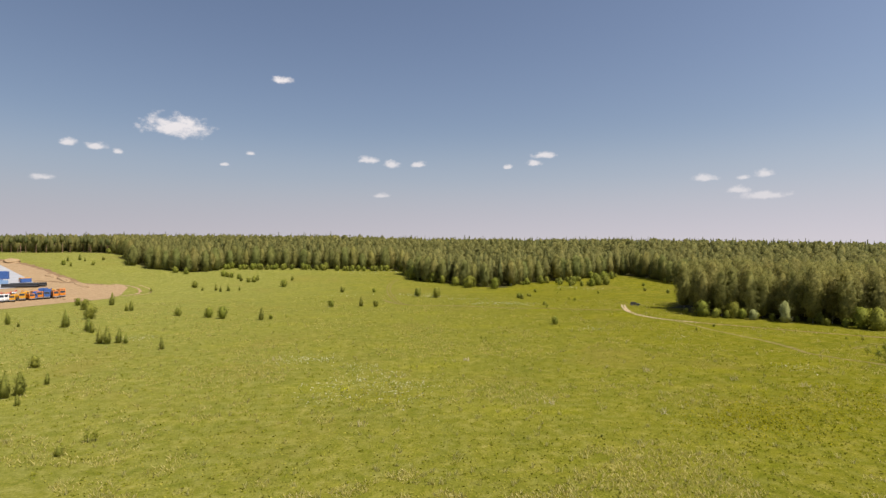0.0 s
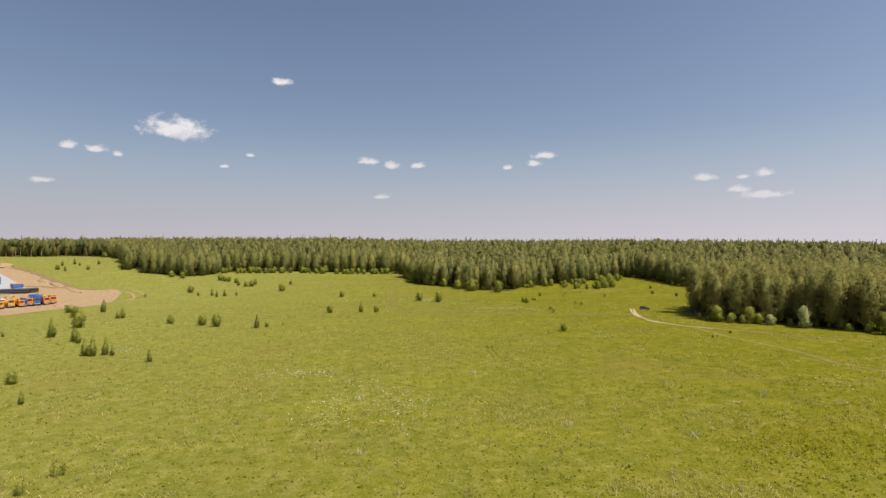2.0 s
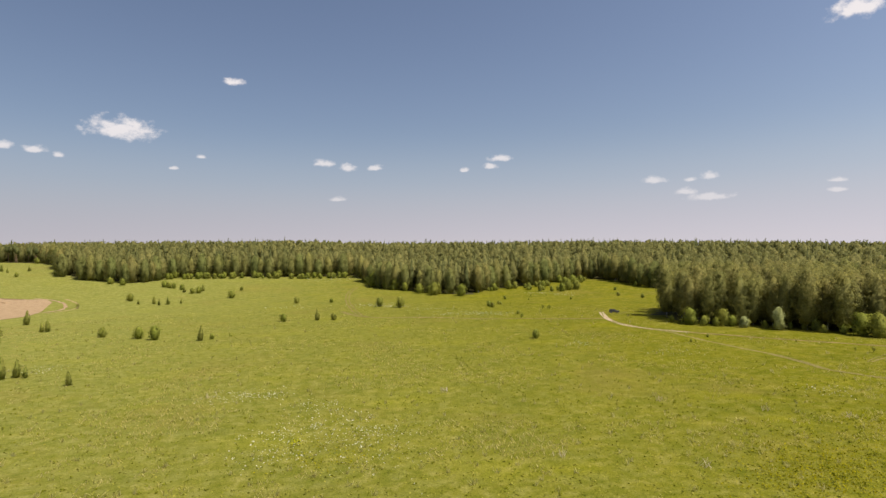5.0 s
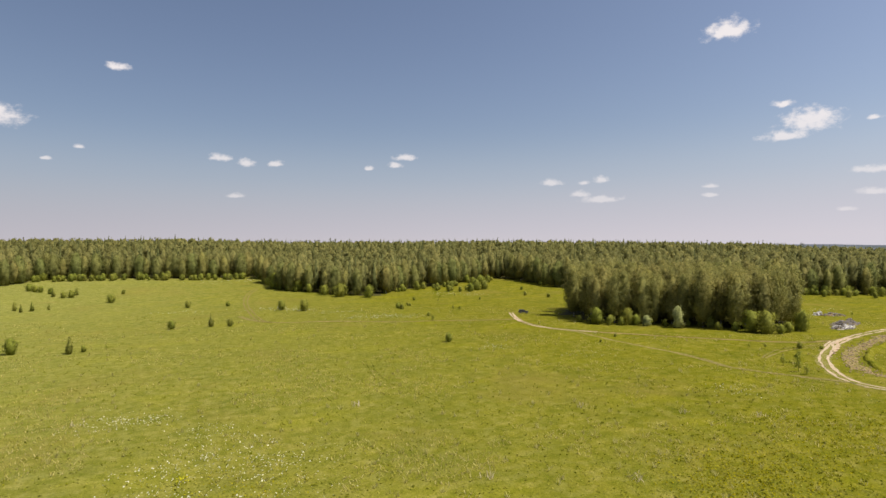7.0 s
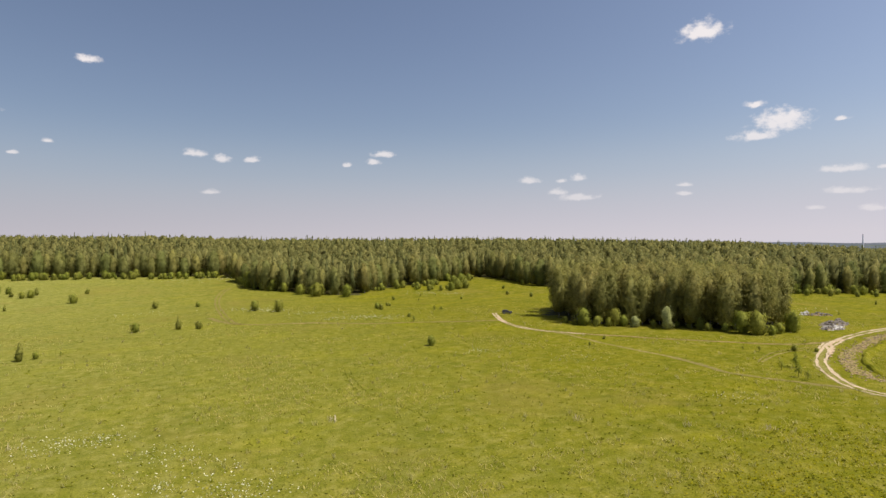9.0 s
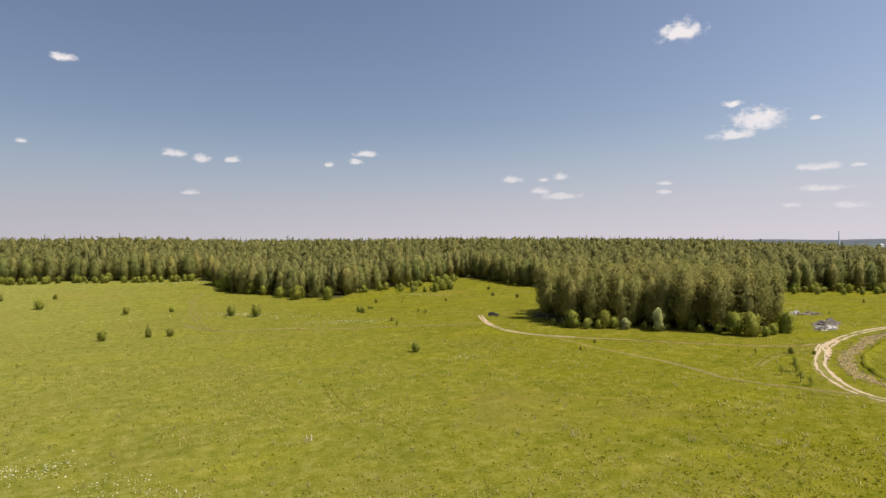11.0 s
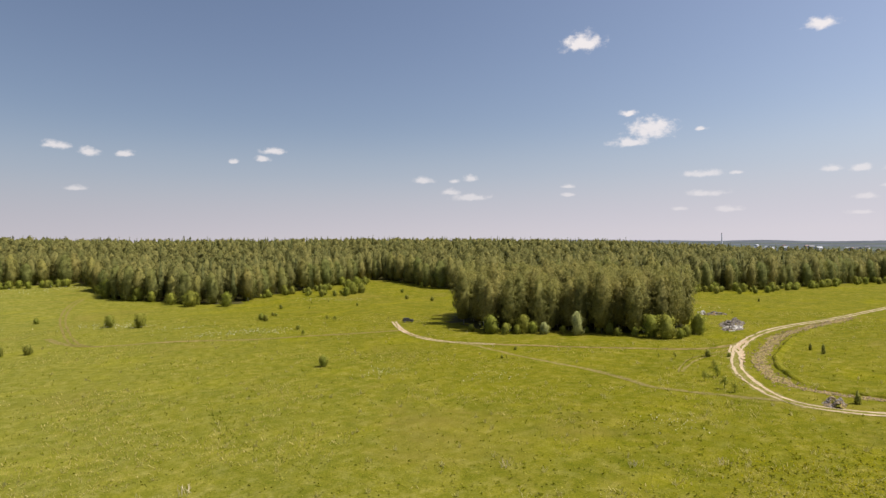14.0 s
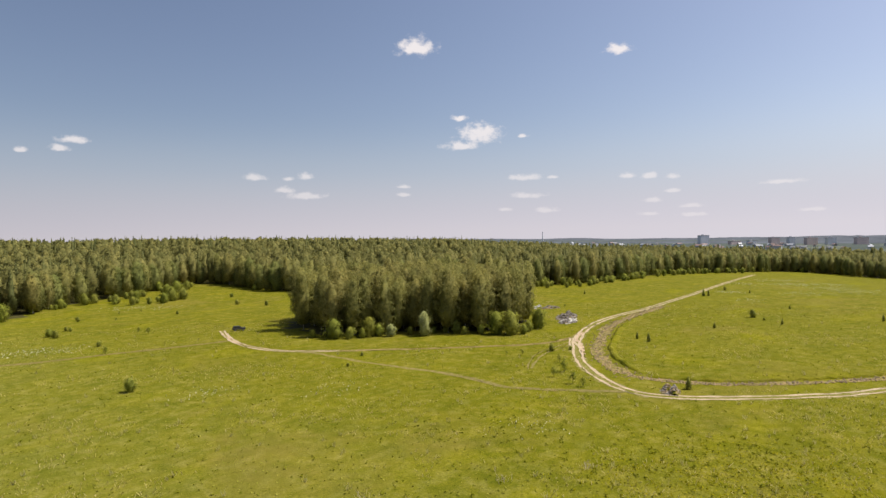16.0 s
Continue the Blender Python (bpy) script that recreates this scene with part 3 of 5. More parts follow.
# ---- woods ----
EDGE = [(-600, 760), (-438, 684), (-372, 633), (-345, 660), (-286, 626), (-245, 560), (-233, 530), (-209, 502), (-157, 475), (-140, 505), (-129, 510), (-83, 513), (-33, 505),
        (0, 510), (11, 500), (15, 465), (22, 432), (42, 404), (55, 390), (69, 374), (80, 372), (91, 394), (117, 408), (142, 418), (180, 440), (196, 430), (200, 390),
        (204, 362), (240, 330), (285, 290), (312, 262), (338, 254), (370, 247), (415, 246), (470, 246), (533, 239), (582, 219), (640, 201), (668, 176), (655, 142), (624, 118), (640, 60), (720, -40)]
WOODS = EDGE + [(1000, -40), (1000, 60), (1000, 500), (800, 800), (300, 1000), (-300, 1050), (-800, 1100), (-900, 900)]
CLUMP = [(129, 250), (125.5, 228), (136, 218), (151, 206), (167, 185), (182, 182), (199, 190), (214, 214), (208, 246), (178, 268), (146, 268)]


def scatter(rng, poly, spacing, accept=None, tries=30):
    xs, ys = [p[0] for p in poly], [p[1] for p in poly]
    x0, x1, y0, y1 = min(xs), max(xs), min(ys), max(ys)
    cell, out = {}, []
    n = int((x1 - x0) * (y1 - y0) / spacing ** 2 * tries / 10)
    for _ in range(n):
        x, y = rng.uniform(x0, x1), rng.uniform(y0, y1)
        if accept and not accept(x, y) or not inside(x, y, poly):
            continue
        key = (int(x / spacing), int(y / spacing))
        if any(math.hypot(x - a, y - b) < spacing for i in (-1, 0, 1) for j in (-1, 0, 1) for a, b in cell.get((key[0] + i, key[1] + j), ())):
            continue
        cell.setdefault(key, []).append((x, y))
        out.append((x, y))
    return out


def make_clump():
    rng = np.random.default_rng(11)
    tall = [broadleaf("birch_tree", 100 + k, 21.5, 3.5 + 0.35 * (k % 3), (12, 9), 3200, 0.20, BIRCH_LEAF, BIRCH_BARK, "tall slender birch in full summer leaf in a grove", low=(0.05, 0.16, 0.09)[k % 3], rough=0.26, clump=(14, 0.78), core=0.54) for k in range(6)]
    places = [(x, y, rng.uniform(0.86, 1.12)) for x, y in scatter(rng, [(172 + (x - 172) * 0.945, 224 + (y - 224) * 0.945) for x, y in CLUMP], 4.3)]
    plant(tall, places, "birches of the grove", rng)


def make_forest():
    rng = np.random.default_rng(12)
    dark = [broadleaf("broadleaf_tree", 200 + k, 20, 5.0, (9, 9), 1500, 0.29, ASPEN_LEAF, BROWN_BARK, "dark green broadleaf tree at the forest edge", low=0.03, trunk_r=0.2, rough=0.28, clump=(12, 1.0), core=0.62) for k in range(4)]
    birch = [broadleaf("birch_tree", 230 + k, 21, 4.2, (10, 9), 1500, 0.27, BIRCH_LEAF, BIRCH_BARK, "birch in summer leaf at the forest edge", low=0.03 + 0.05 * (k % 3), rough=0.27, clump=(12, 0.9), core=0.62) for k in range(4)]
    # front rows as single trees
    front = FRONT
    for i, p in enumerate(along(EDGE, 6.0)):
        if -300 < p.x < 720 and rng.uniform() < 0.86:
            front.append((p.x + rng.uniform(-2, 2), p.y + rng.uniform(1.5, 6), rng.uniform(0.72, 1.05)))
    plant(dark, [f for i, f in enumerate(front) if i % 2], "forest edge trees", rng)
    plant(birch, [f for i, f in enumerate(front) if i % 2 == 0], "forest edge birches", rng)
    pines = [broadleaf("pine_tree", 260 + k, 20, 2.6, (8, 9), 260, 0.28, SPRUCE_NEEDLE, PINE_BARK, "tall pine with a bare reddish trunk at the forest edge", low=0.58, trunk_r=0.3, limbs=5, rough=0.25, clump=(12, 0.7)) for k in range(2)]
    plant(pines, [(p.x + rng.uniform(-3, 3), p.y + rng.uniform(0, 9), rng.uniform(0.8, 1.05)) for p in along([(-520, 722), (-438, 686), (-372, 636), (-345, 662), (-300, 632)], 7.0)], "pines at the forest edge", rng)
    # the woods behind, too many to count
    groups = {"leaf": [], "needle": []}

    def band(spacing, lo, hi, grid, leaves, size, far):
        def ok(x, y):
            return lo <= off_line(x, y, EDGE) < hi and math.hypot(x, y - 40) < far and math.hypot(x - 170, y - 225) > 60
        for x, y in scatter(rng, WOODS, spacing, ok, 24):
            z, h = land(x, y), rng.uniform(17.6, 22.6)
            if rng.uniform() < 0.05 + 0.22 * (math.sin(x * 0.013) * math.sin(y * 0.017 + 1) > 0.35) + 0.25 * (lo > 100):
                v, f, n = crown_arrays(rng, h * rng.uniform(1.0, 1.16), rng.uniform(2.0, 2.8), 0.1, *grid, leaves, size, True, 0.2, (6, 0.55), 0.7)
                kind = "needle"
            else:
                v, f, n = crown_arrays(rng, h, rng.uniform(3.3, 5.4), 0.05 if lo < 30 else 0.4, *grid, leaves, size, False, 0.3, (6, 1.15), 0.62)
                kind = "leaf"
            groups[kind].append((v + (x, y, z), f, n))
    band(5.8, 5, 40, (7, 7), 330, 0.44, 1010)
    band(7.2, 40, 140, (6, 6), 150, 0.60, 960)
    band(9.4, 140, 500, (5, 6), 60, 0.85, 940)
    for kind, name, mat, label in (("leaf", "broadleaf_forest", FAR_LEAF, "dense mixed birch forest in summer leaf"), ("needle", "spruce_forest", SPRUCE_NEEDLE, "dark spruces standing through the forest")):
        vs, fs, ns = zip(*groups[kind])
        first = np.cumsum([0] + [len(v) for v in vs[:-1]])
        tagged(foliage_mesh(name, np.concatenate(vs), np.concatenate([f + o for f, o in zip(fs, first)]), np.concatenate(ns), mat), label, "forest", kind="stuff")


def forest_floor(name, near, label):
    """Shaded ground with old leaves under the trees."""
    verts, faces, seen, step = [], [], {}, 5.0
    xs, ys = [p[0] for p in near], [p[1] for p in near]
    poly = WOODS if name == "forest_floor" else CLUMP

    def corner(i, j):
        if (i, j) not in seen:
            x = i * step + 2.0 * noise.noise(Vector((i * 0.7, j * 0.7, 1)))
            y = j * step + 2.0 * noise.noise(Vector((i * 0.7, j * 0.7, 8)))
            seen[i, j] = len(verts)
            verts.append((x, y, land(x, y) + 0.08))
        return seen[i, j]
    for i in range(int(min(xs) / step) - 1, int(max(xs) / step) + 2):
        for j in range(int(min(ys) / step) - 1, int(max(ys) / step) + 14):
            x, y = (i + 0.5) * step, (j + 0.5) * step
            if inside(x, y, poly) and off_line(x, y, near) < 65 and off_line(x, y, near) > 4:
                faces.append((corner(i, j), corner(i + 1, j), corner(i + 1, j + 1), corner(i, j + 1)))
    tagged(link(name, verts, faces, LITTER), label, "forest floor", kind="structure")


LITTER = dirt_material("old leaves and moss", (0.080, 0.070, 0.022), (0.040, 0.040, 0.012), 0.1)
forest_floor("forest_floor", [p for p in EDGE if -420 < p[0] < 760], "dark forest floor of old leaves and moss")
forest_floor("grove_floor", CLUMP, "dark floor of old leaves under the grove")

FRONT = []
make_clump()
make_forest()


# ---- shrubs and young trees ----
def make_young():
    rng = np.random.default_rng(21)
    cone = [broadleaf("young_tree", 300 + k, 5.0, 1.3, (8, 7), 900, 0.10, YOUNG_CONE, BROWN_BARK, "young dark-green tree of narrow pointed shape in the meadow", low=0.03, trunk_r=0.07, limbs=5, spire=True, rough=0.2, clump=(9, 0.24), core=0.66) for k in range(3)]
    bush = [broadleaf("round_bush", 320 + k, 4.6, 1.75, (7, 8), 1000, 0.13, YOUNG_LEAF, BROWN_BARK, "round leafy green bush standing in the meadow grass", "bush", low=0.0, trunk_r=0.08, limbs=6, rough=0.34, clump=(11, 0.44), core=0.58) for k in range(4)]
    thin = [broadleaf("sapling", 340 + k, 4.4, 1.05, (8, 6), 400, 0.115, YOUNG_LEAF, BROWN_BARK, "thin upright leafy sapling in the meadow grass", "sapling", low=0.06, trunk_r=0.05, limbs=7, rough=0.4, clump=(8, 0.34), core=0.08) for k in range(2)]
    used = set()

    def stand(kind, x, y, h, group):
        protos, full = {"c": (cone, 5.0), "b": (bush, 4.6), "t": (thin, 4.4)}[kind]
        k = int(rng.integers(len(protos)))
        m = spot(x, y, rng.uniform(0, 360), h / full * rng.uniform(0.95, 1.1), h / full)
        if (kind, k) not in used:
            used.add((kind, k))
            protos[k].matrix_basis = m
            tagged(protos[k], group=group)
        else:
            tagged(copy_at(protos[k], m), group=group)

    west = [("c", -144.1, 229.8, 4.3), ("c", -136.1, 223, 2.5), ("c", -117.9, 219.5, 7), ("c", -104.3, 208.4, 5.2), ("b", -154.3, 298, 4.0), ("b", -140.9, 278.5, 5.4),
            ("c", -88.2, 182.5, 5.2), ("c", -85.5, 181.6, 6), ("c", -82.8, 182.8, 5.1), ("c", -80.3, 181.8, 3.4), ("c", -137.9, 297.2, 6.8), ("c", -119.1, 270.4, 4.1),
            ("c", -117.4, 271.1, 5.2), ("c", -65.5, 170.4, 3.8), ("c", -75.6, 119.8, 5.6), ("c", -75.5, 124.7, 4.4), ("c", -69.7, 113.9, 2.3), ("b", -87, 148.7, 3.1)]
    west2 = [("c", -73.8, 130.5, 2.9), ("t", -46, 91.7, 2.4), ("t", -45.1, 92.1, 2.3), ("b", -47.2, 86.3, 1.6), ("b", -121.3, 242.7, 6.6), ("c", -101.7, 205.2, 4.5), ("c", -106.5, 211.8, 4.4), ("c", -147.4, 234.8, 4.6),
             ("c", -77.5, 118.5, 4.8), ("c", -73.9, 121.6, 5.0), ("b", -78, 121, 4.0)]
    middle = [("b", -89.2, 249.8, 3.8), ("b", -74.3, 242.1, 4.7), ("b", -67.5, 237.8, 5.5), ("c", -50.9, 231.6, 5.6), ("t", -41.9, 235.4, 1.8), ("b", -71.5, 393.6, 5.4), ("b", -72.3, 432.2, 3.4),
              ("b", -29, 356.6, 4.2), ("b", -27.9, 276, 3.8), ("c", -13.7, 277.1, 5.5), ("b", -6.6, 275.3, 3.4), ("b", -9.5, 355.6, 2.8), ("b", 16.1, 325.2, 5.4), ("b", 26.2, 316.5, 6.4),
              ("b", 61.3, 206.5, 3.4), ("b", 71.1, 307.4, 3.3), ("b", 79.1, 317.9, 1.9), ("t", 72.7, 257.2, 3.1), ("t", 95, 284, 2.9), ("b", 32.7, 85.9, 0.55), ("t", 31.9, 86.3, 0.6), ("b", -47.6, 234, 2.2)]
    far = [("t", -142.9, 356.3, 4.1), ("b", -127.7, 387.5, 5.2), ("c", -117.9, 371.7, 3.6), ("c", -109.8, 372.1, 5), ("c", -105, 365.1, 4.2), ("c", -101.1, 368.3, 5), ("c", -95.1, 372, 3.6),
           ("b", -128.5, 454.6, 5.3), ("b", -120.5, 448.4, 4.3), ("c", -107.9, 426.8, 5), ("b", -101.1, 420.2, 4.1), ("b", -97.3, 421.1, 4.9), ("c", -97.2, 431.4, 5), ("b", -272.5, 503.8, 4.7),
           ("c", -263.2, 497.3, 4.7), ("c", -281.5, 546.6, 6.2), ("b", -251.7, 510, 3.9), ("c", -263.1, 551.2, 5.2), ("c", -272.6, 537.7, 4.1), ("c", -284.8, 533.6, 5), ("b", -124, 450, 4.6), ("b", -113, 440, 4.4)]
    east = [("c", 182.5, 143.8, 2.4), ("c", 179.9, 139.3, 3), ("c", 214.9, 130.9, 2.3), ("b", 247.2, 126.7, 3.3), ("b", 242.1, 121.9, 1.2), ("c", 235.2, 115.1, 2.3), ("c", 279.3, 120.5, 1.8),
            ("c", 310.5, 163.1, 3.9), ("c", 313.1, 161.4, 3.4), ("b", 350, 163.7, 2.5), ("c", 339.2, 148.9, 2.3), ("c", 260.7, 89.3, 2.7), ("c", 134.7, 113.3, 2.9), ("b", 151.8, 155.3, 2.2),
            ("t", 133, 141, 3.7), ("t", 127.2, 140.4, 2.8), ("t", 124.4, 134, 3.3), ("t", 123.6, 131.2, 2.8), ("t", 141.2, 147, 2.4), ("t", 140, 162.2, 1.5), ("t", 142.5, 159, 2.1), ("c", 288.9, 216.3, 2.4), ("t", 234.9, 197.8, 2.0)]
    north = [("b", 71.9, 303.4, 3.0), ("b", 89.7, 342.3, 2.3), ("b", 79.8, 315.7, 1.7), ("b", 75.8, 272.7, 2.1), ("t", 93.9, 290.2, 2.8), ("b", 158.1, 338.4, 2.8), ("b", 171, 368.1, 2.5), ("b", 165.1, 322.9, 2.8),
             ("b", 150.5, 384.7, 4.3), ("b", 137.3, 381.5, 3), ("b", 146.2, 388.7, 4.3), ("b", 128, 384, 3.2), ("b", 119, 388, 3.0), ("t", 108, 350, 2.0), ("t", 118, 352, 1.8), ("b", 125, 330, 1.7), ("t", 100, 330, 1.9), ("b", 105.6, 187, 1.1), ("t", 104.4, 187.8, 0.9), ("t", 106.8, 186.4, 1.0), ("b", 116.2, 194, 1.2), ("b", 156, 151.9, 1.3)]
    for group, rows in (("young trees in the western meadow", west + west2), ("bushes in the middle of the meadow", middle), ("distant bushes by the woods", far), ("young trees by the road", east), ("bushes in the northern meadow", north)):
        for row in rows:
            stand(*row, group)
    # shrubs along the foot of the woods
    fringe = [(-26, 529, 8.5), (-20, 528, 7.6), (-11, 522, 5.5), (1.9, 521, 7.8), (9, 519, 10.5), (13.7, 481, 8.9), (18.6, 439, 11.5), (26, 424, 5.1), (32.5, 419, 8.7), (38.5, 410, 6.3), (46, 392, 7), (54, 379, 9), (69, 369, 8), (108.5, 398, 6.5), (120.7, 391, 5.2), (124, 379, 4.6), (131, 376, 4.0), (137, 374, 6.0), (144, 379.6, 7.5), (150, 381, 6.9), (132.3, 397, 5.5),
              (151.8, 405, 6.8), (160.6, 413, 7.2), (-45, 497, 5), (-58, 502, 6), (-72, 504, 5), (-92, 502, 5.5), (-105, 502, 5), (-117, 501, 6), (-160, 466, 5.5), (170, 420, 6), (318, 243, 3.6), (327, 239, 3.2), (338, 238, 4.2), (347, 240, 4.5), (356, 242, 3.5), (373.5, 243, 4.7), (383, 244, 4.2), (425.3, 241, 5.6), (433, 243, 5), (463.3, 244, 6), (472, 245, 5.2), (504.9, 239, 5.5), (520.6, 234, 5.6), (530, 233, 5), (300, 258, 4), (309, 251, 4.5)]
    for x, y, h in fringe:
        stand("b", x, y, h, "shrubs along the forest foot")
    for _ in range(95):
        p = FRONT[int(rng.integers(len(FRONT)))]
        stand("b", p[0] + rng.uniform(-3, 3), p[1] + rng.uniform(-6.5, -2.5), rng.uniform(2.5, 6.5), "shrubs along the forest foot")
    # thick green fringes of shrubs
    for line, n in (([(-172, 474), (-150, 494), (-130, 503), (-83, 506), (-33, 498), (-2, 503)], 62), ([(112, 401), (140, 411), (178, 432)], 12), ([(300, 268), (338, 248), (372, 241), (415, 240), (470, 240), (533, 233), (590, 210)], 46)):
        pts = along(line, 1.5)
        for _ in range(n):
            p = pts[int(rng.integers(len(pts)))]
            stand("b", p.x + rng.uniform(-1.5, 1.5), p.y + rng.uniform(-3.5, 0.5), rng.uniform(2.6, 5.8), "shrubs along the forest foot")
    # shrubs in front of the grove
    for x, y, h in [(128, 221.5, 7.0), (138, 215.4, 7), (139.5, 213, 4.4), (158, 200, 3.2), (158.8, 196, 4.7), (158.2, 191.8, 3), (164.6, 183.4, 8.2), (166.6, 179.2, 8.4), (169.8, 176.4, 3.6), (182.1, 178.6, 7.7),
                    (131, 217.5, 4.2), (134.5, 215, 3.6), (143.2, 210.2, 3.2), (147.6, 206.2, 3), (154.6, 202.4, 2.6), (175, 178, 4.0), (125, 229, 3.0), (151, 203.6, 2.6), (162, 188, 3.4)]:
        stand("b", x, y, h, "shrubs in front of the grove")
    willow = broadleaf("willow_shrub", 360, 8.6, 2.1, (9, 9), 1500, 0.16, WILLOW_LEAF, BROWN_BARK, "pale silver-green willow in front of the grove", "shrub", low=0.03, trunk_r=0.12, limbs=8, rough=0.22, clump=(16, 0.5))
    willow.matrix_basis = spot(148.6, 201.0)
    tagged(copy_at(willow, spot(141.6, 209.4, 140, 0.85, 0.5)), "low round silver-green willow bush in front of the grove")


YOUNG_CONE = leaf_material("young conifer needles", (0.225, 0.245, 0.042), (0.300, 0.305, 0.060), (0.27, 0.262, 0.054), 0.5, 3.0)
make_young()


# ---- earth bank and rubble ----
def stones(rng, n, place, size, name, mat, label, category, kind="", parent=None):
    """Many rough angular stones in one mesh."""
    base = [(0, 0, 1), (1, 0, 0), (0, 1, 0), (-1, 0, 0), (0, -1, 0), (0, 0, -1)]
    tri = [(0, 1, 2), (0, 2, 3), (0, 3, 4), (0, 4, 1), (5, 2, 1), (5, 3, 2), (5, 4, 3), (5, 1, 4)]
    verts, faces = [], []
    for _ in range(n):
        x, y, z = place(rng)
        s, a = size * rng.uniform(0.45, 1.35), rng.uniform(0, 6.283)
        o = len(verts)
        for bx, by, bz in base:
            q = rng.uniform(0.6, 1.2) * s
            px, py = bx * math.cos(a) - by * math.sin(a), bx * math.sin(a) + by * math.cos(a)
            verts.append((x + px * q, y + py * q, z + bz * q * 0.7))
        faces += [(i + o, j + o, k + o) for i, j, k in tri]
    return tagged(link(name, verts, faces, mat, parent), label, category, kind=kind)


def stone_material(name, lo, hi):
    m, nt, b = material(name, 0.9, 0.15)
    geo = nt.nodes.new("ShaderNodeNewGeometry")
    c = ramp(nt, geo.outputs["Random Per Island"], [(0.0, lo), (1.0, hi)])
    c = mix_rgb(nt, 0.5, c, ramp(nt, tex_noise(nt, 4, 4, 0.7, place_co(nt)), [(0.3, (0.6, 0.6, 0.6)), (0.7, (1.2, 1.2, 1.2))]), "MULTIPLY")
    nt.links.new(c, b.inputs["Base Color"])
    return m


WHITE_RUBBLE = stone_material("pale concrete rubble", (0.34, 0.32, 0.28), (0.74, 0.71, 0.65))
GREY_RUBBLE = stone_material("grey rubble", (0.10, 0.085, 0.072), (0.34, 0.295, 0.25))
BROWN_CLOD = stone_material("brown clods", (0.20, 0.145, 0.08), (0.38, 0.295, 0.18))


def heap(x, y, rx, ry, h, n, mats, label, seed, turn=0.0, size=0.4):
    """Tipped rubble: a low uneven mound with lumps of stone in one or two kinds lying on it in drifts."""
    rng = np.random.default_rng(seed)
    ca, sa = math.cos(turn), math.sin(turn)
    humps = [(rng.uniform(-0.7, 0.7), rng.uniform(-0.5, 0.5), rng.uniform(0.25, 0.5), rng.uniform(0.5, 1.0)) for _ in range(7)]

    def rise(u, v):
        return h * max(0.0, max(k * (1 - ((u - a) ** 2 + (v - b) ** 2) / r ** 2) for a, b, r, k in humps))
    thing = new("rubble_heap")
    thing.matrix_basis = pose(0, 0, 0)
    tagged(thing, label, "rubble heap")
    for m, mat in enumerate(mats):
        def place(r, m=m):
            while True:
                a, f = r.uniform(0, 6.283), math.sqrt(r.uniform(0, 1)) * r.uniform(0.8, 1.15)
                u, v = f * math.cos(a), f * math.sin(a)
                if len(mats) == 1 or (noise.noise(Vector((u * 1.6, v * 1.6, seed))) > 0.05) == (m == 0) or r.uniform() < 0.12:
                    break
            px, py = x + u * rx * ca - v * ry * sa, y + u * rx * sa + v * ry * ca
            return px, py, land(px, py) + rise(u, v) * r.uniform(0.75, 1.0) + 0.05
        stones(rng, n // len(mats), place, size, "rubble", mat, "", "", "stuff", thing)
    bm = bmesh.new()
    bmesh.ops.create_grid(bm, x_segments=14, y_segments=10, size=1.0)
    for q in bm.verts:
        u, v = q.co.x, q.co.y
        px, py = x + u * rx * ca - v * ry * sa, y + u * rx * sa + v * ry * ca
        q.co = (px, py, land(px, py) + rise(u, v) * 0.9 - 0.08)
    part("mound", bm, ROUGH_EARTH, thing)
    return thing


heap(210.5, 183.5, 9.0, 3.6, 2.1, 700, [GREY_RUBBLE], "long heap of dark grey rubble in the grass by the road", 71, 0.35)
heap(201.0, 177.5, 5.6, 2.8, 1.2, 560, [WHITE_RUBBLE, GREY_RUBBLE], "low heap of white concrete rubble in the grass", 72, 0.2, 0.36)
heap(229.5, 203.0, 5.5, 2.2, 1.4, 240, [GREY_RUBBLE], "small heap of grey rubble beside the grove", 73, -0.5)
heap(227.0, 206.5, 2.4, 1.6, 1.6, 140, [WHITE_RUBBLE], "small heap of white rubble beside the grove", 74)
heap(130.8, 115.6, 3.0, 1.9, 1.1, 330, [stone_material("mixed rubble", (0.07, 0.06, 0.055), (0.50, 0.44, 0.39)), BROWN_CLOD], "round heap of mixed grey and brown stones by the road bend", 75, 0.4, 0.23)

DITCH = [(262, 165), (240, 164.5), (217, 163), (198, 160), (180, 154), (162, 147), (150, 139.5), (142.5, 132.5), (138, 126), (138.5, 119), (143, 108.5), (150, 100), (158, 92), (170, 82), (198, 62)]
ribbon("earth_strip", DITCH[:9], 3.1, 0.05, ROUGH_EARTH, "strip of rough bare grey-brown earth inside the road bend", "bare earth", 0.9, seed=51)
ribbon("earth_strip", DITCH[8:], 2.3, 0.05, ROUGH_EARTH, "narrow strip of rough bare earth beside the road", "bare earth", 0.7, seed=52)


